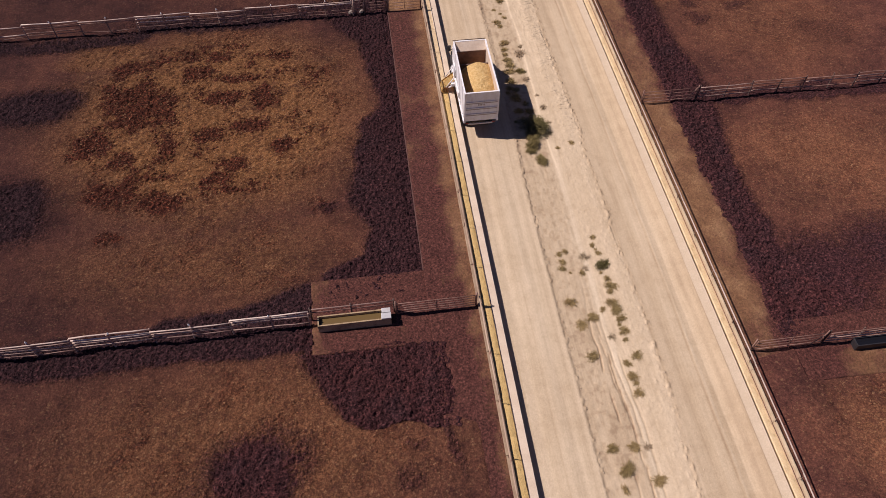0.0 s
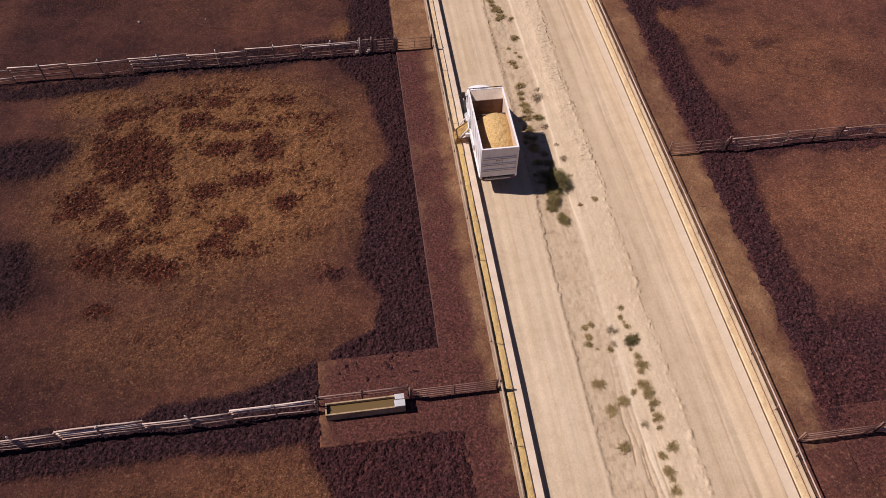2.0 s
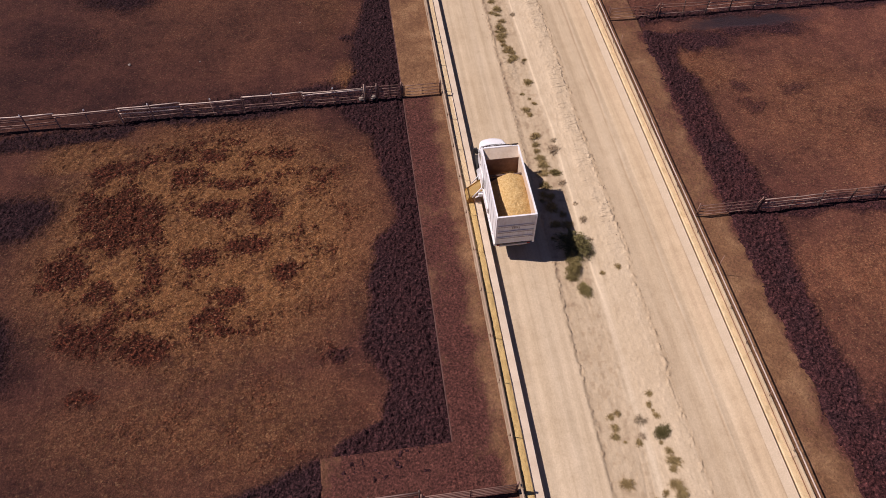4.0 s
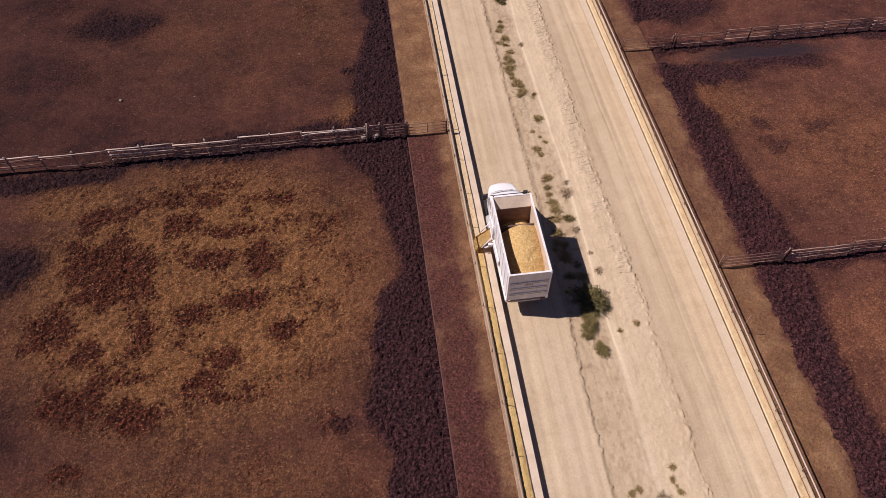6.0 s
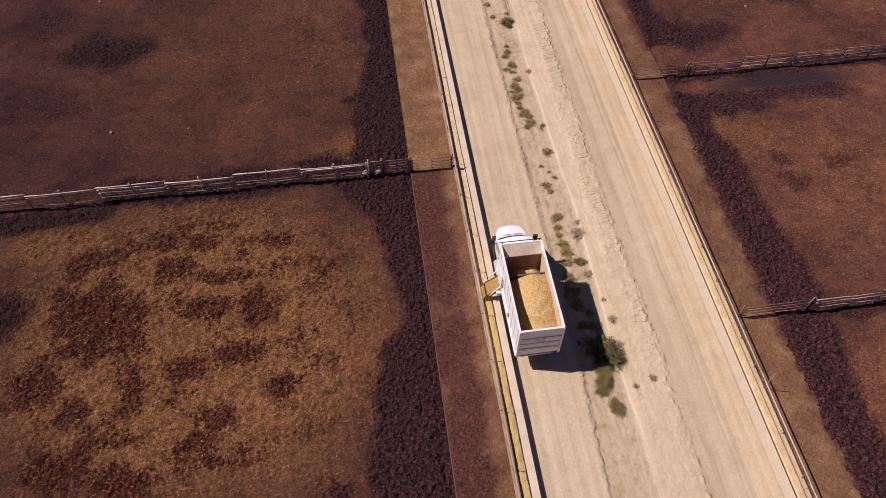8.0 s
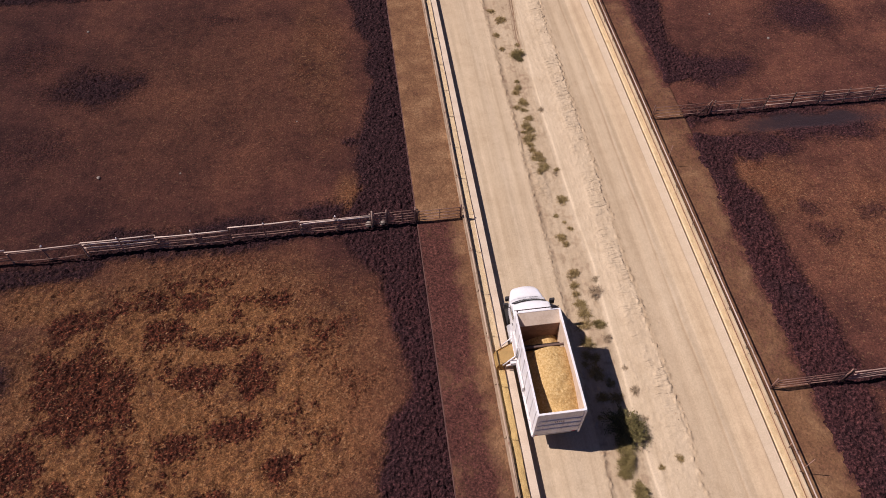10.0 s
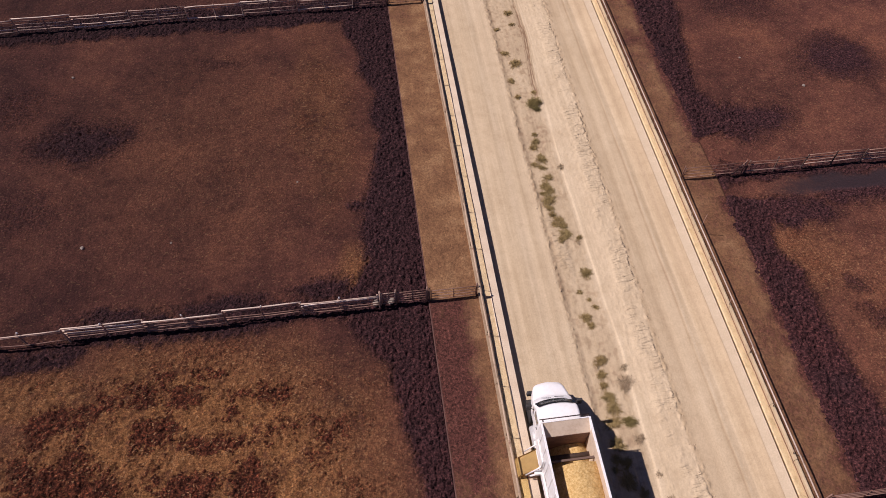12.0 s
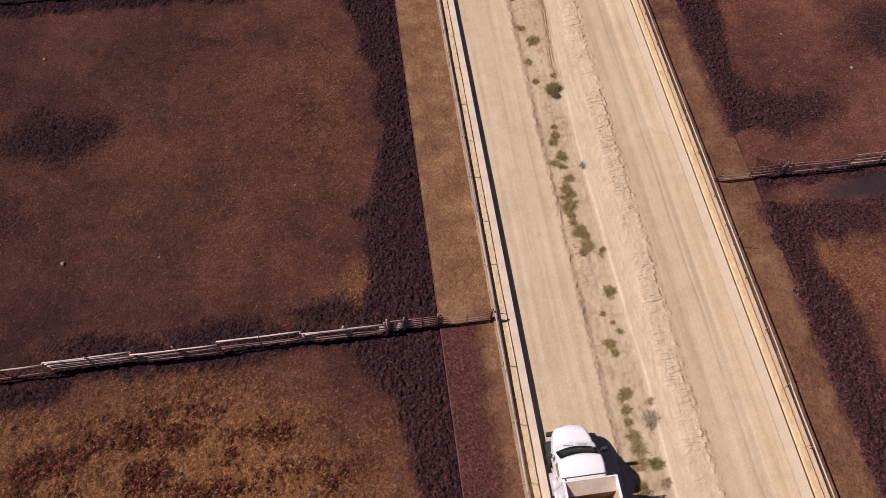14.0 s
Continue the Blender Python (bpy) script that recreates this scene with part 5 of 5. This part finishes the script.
def foliage(count, per, flat, leaf, seed, material, loose=0.075):
    rng = random.Random(seed + 500)
    bm = bmesh.new()
    for tip in shoots(count, flat, seed):
        tip = Vector(tip)
        for _ in range(per):
            u = rng.uniform(0.25, 1.0) ** 0.7
            c = tip * u + Vector((rng.gauss(0, loose), rng.gauss(0, loose), rng.gauss(0, loose)))
            c.z = max(0.03, c.z)
            s = (tip.normalized() + Vector((rng.gauss(0, 0.6), rng.gauss(0, 0.6), rng.gauss(0.1, 0.4)))).normalized()
            n = Vector((rng.gauss(0, 0.5), rng.gauss(0, 0.5), 1.0)).normalized()
            w = n.cross(s).normalized()
            ln, wd = leaf * rng.uniform(0.7, 1.5), leaf * rng.uniform(0.25, 0.45)
            bm.faces.new([bm.verts.new(c + p) for p in (s * -ln, w * wd + n * wd * 0.4, s * ln, w * -wd)])
    return mesh_of(bm, "foliage", material)


def stems(count, flat, seed):
    bm = bmesh.new()
    for tip in shoots(count, flat, seed):
        tube(bm, (tip[0] * 0.05, tip[1] * 0.05, -0.06), tip, 0.02, 0.006, n=4, sag=-0.03, steps=2)
    return mesh_of(bm, "stems", STEM)


def shrub(fol, st, label, category="shrub"):
    ob = thing("shrub", (0, 0, -50), label, category, "shrubs along the swale")
    for nm, me in (("stems", st), ("foliage", fol)):
        c = new(nm, me)
        c.parent = ob
    return ob


KINDS = [shrub(foliage(84, 22, 0.5, 0.066, 21 + k, SAGE, 0.095), stems(84, 0.5, 21 + k), "low grey-green sage shrub on the dirt swale") for k in range(4)]
DRIES = [shrub(foliage(60, 18, 0.42, 0.06, 41 + k, DRY, 0.1), stems(60, 0.42, 41 + k), "dry pale tumbleweed shrub on the dirt swale") for k in range(2)]
LUSH = [shrub(foliage(140, 24, 0.9, 0.062, 61, GREEN, 0.1), stems(140, 0.9, 61), "dense dark green bush on the dirt swale"), shrub(foliage(100, 24, 0.7, 0.07, 63, OLIVE, 0.1), stems(100, 0.7, 63), "small olive green bush on the dirt swale")]

SHRUBS_FAR = [(12.5, 84.4, .4), (12.6, 82.8, .3), (11.1, 82.2, .3), (11.3, 78.95, .36), (11.9, 77.6, .46), (11.1, 75.55, .34), (11.3, 73.65, .3), (12.7, 74.05, .24), (11.8, 69.4, .28), (11.7, 68.7, .36), (11.45, 68.05, .33), (11.75, 66.8, .44), (11.15, 66.35, .3), (11.7, 66.05, .32), (11.85, 65.05, .33),
              (11.5, 64.3, .42), (11.7, 63.8, .38), (11.3, 63.6, .26), (11.5, 62.95, .46), (11.42, 62.2, .33), (11.47, 61.7, .32), (11.72, 61.05, .42), (11.9, 60.6, .36), (11.4, 60.85, .25), (11.93, 59.9, .38), (11.63, 59.45, .32)]
SHRUBS_MID = [(12.85, 59.5, .25), (12.6, 56.6, .38), (11.8, 55.2, .2), (12.25, 54.6, .16), (12.55, 54.0, .24), (11.7, 53.3, .4), (11.9, 52.75, .34), (11.8, 50.2, .46), (11.7, 49.35, .36), (11.65, 48.65, .28), (11.7, 47.9, .42), (11.87, 47.2, .46), (11.5, 46.4, .42), (11.5, 45.1, .46), (11.25, 44.25, .36), (11.7, 43.95, .32), (10.95, 43.7, .24),
              (11.45, 43.1, .46), (12.15, 42.35, .32), (11.4, 41.45, .4), (12.25, 41.4, .37), (10.95, 40.3, .23), (13.6, 37.05, .2), (14.7, 37.4, .24), (14.04, 28.25, .2), (13.82, 27.6, .2), (13.96, 27.2, .13), (14.12, 26.85, .2)]
SHRUBS_NEAR = [(11.82, 27.3, .22), (11.37, 27.1, .21), (11.45, 26.45, .28), (11.28, 25.9, .26), (11.83, 25.55, .12), (12.58, 25.4, .25), (13.82, 25.3, .17), (14.15, 24.7, .26), (14.2, 24.1, .34), (14.05, 23.7, .28), (13.92, 22.9, .36), (14.0, 22.4, .43), (14.18, 21.6, .33), (13.94, 21.2, .16), (14.1, 20.7, .31), (14.05, 20.15, .2), (11.24, 23.2, .36), (11.6, 21.55, .36),
               (12.4, 21.95, .32), (13.2, 22.45, .25), (11.65, 19.25, .34), (14.4, 18.9, .34), (13.7, 18.5, .25), (13.8, 17.6, .32), (13.8, 17.15, .22), (13.8, 16.5, .34)]
SHRUBS_SOUTH = [(11.28, 13.4, .36), (11.8, 12.2, .46), (11.4, 11.1, .24), (13.35, 11.35, .38), (12.5, 13.35, .3)]
SHRUBS_DRY = [(13.1, 66.0, .3), (12.65, 59.15, .24), (13.0, 48.7, .54), (13.2, 49.7, .28), (12.75, 45.3, .36), (13.3, 43.2, .22), (13.5, 41.7, .4), (13.55, 39.9, .24), (13.3, 38.7, .32), (13.05, 26.7, .4), (12.9, 25.8, .26), (13.25, 20.45, .27), (13.3, 13.3, .25)]
where = random.Random(7)


def plant(kinds, rows):
    for i, (x, y, r) in enumerate(rows):
        r *= 1.15
        z = float(road_height(np.array([x]), np.array([y]))[0]) - 0.02
        copy_thing(kinds[i % len(kinds)], pose(x, y, z, 0, 0, where.uniform(0, 360)) @ Matrix.Diagonal((r * where.uniform(0.9, 1.35), r * where.uniform(0.75, 1.05), r * where.uniform(0.8, 1.1), 1)))


plant(KINDS, SHRUBS_FAR + SHRUBS_MID + SHRUBS_NEAR + SHRUBS_SOUTH)
plant(DRIES, SHRUBS_DRY)
plant(LUSH[:1], [(12.3, 39.5, .95), (12.5, 72.2, .34), (14.08, 25.85, .42)])
plant(LUSH[1:], [(12.47, 72.8, .5), (11.92, 38.45, .6), (11.75, 37.5, .6), (11.5, 36.9, .36), (12.1, 35.9, .56), (12.5, 46.35, .4)])
for ob in KINDS + DRIES + LUSH:
    for c in list(ob.children):
        bpy.data.objects.remove(c)
    bpy.data.objects.remove(ob)

# ---------------------------------------------------------------- stones and litter


def rock(seed, r):
    rng = random.Random(seed)
    bm = bmesh.new()
    bmesh.ops.create_icosphere(bm, subdivisions=2, radius=r)
    off = Vector((rng.uniform(-9, 9), rng.uniform(-9, 9), 0))
    for v in bm.verts:
        v.co *= 1 + 0.35 * noise.noise(v.co * (2.2 / r) * 0.5 + off)
        v.co.z *= 0.7
    return bm


for i, (x, y, r) in enumerate([(-1.2, 55.75, 0.24), (-0.25, 55.75, 0.2), (-20.2, 62.5, 0.13), (-23.7, 79.9, 0.11), (34.0, 71.5, 0.12), (30.2, 75.4, 0.09), (-14.4, 62.2, 0.08), (-6.0, 66.5, 0.07)]):
    ob = new("stone", mesh_of(rock(i, r), "stone", STONE))
    ob.location = (x, y, r * 0.35)
    tagged(ob, "pale grey stone lying on the pen soil", "stone", "loose stones")

# loose gravel pushed to the edges of the wheel lanes
rng = np.random.default_rng(4)
base = np.array([(1, 0, 0), (-1, 0, 0), (0, 1, 0), (0, -1, 0), (0, 0, 1), (0, 0, -1)], float)
tri = np.array([(0, 2, 4), (2, 1, 4), (1, 3, 4), (3, 0, 4), (2, 0, 5), (1, 2, 5), (3, 1, 5), (0, 3, 5)])
n = 3000
gx = np.where(rng.random(n) < 0.45, rng.normal(10.5, 0.12, n), np.where(rng.random(n) < 0.75, rng.normal(15.6, 0.25, n), rng.uniform(10.6, 15.4, n)))
gy = rng.uniform(6, 96, n)
gs = rng.uniform(0.012, 0.034, n) * np.where(rng.random(n) < 0.08, 1.8, 1.0)
gz = road_height(gx, gy)
pts = (base[None] * (gs[:, None, None] * rng.uniform(0.6, 1.3, (n, 6, 1)))) + np.stack((gx, gy, gz), -1)[:, None]
me = bpy.data.meshes.new("gravel")
me.from_pydata(pts.reshape(-1, 3).tolist(), [], (tri[None] + 6 * np.arange(n)[:, None, None]).reshape(-1, 3).tolist())
me.materials.append(concrete("gravel_stone", (0.62, 0.49, 0.34), (0.46, 0.34, 0.22), (0.36, 0.26, 0.17), 0.4))
tagged(new("gravel", me), "loose tan gravel pushed aside on the dirt road", "gravel", kind="stuff")
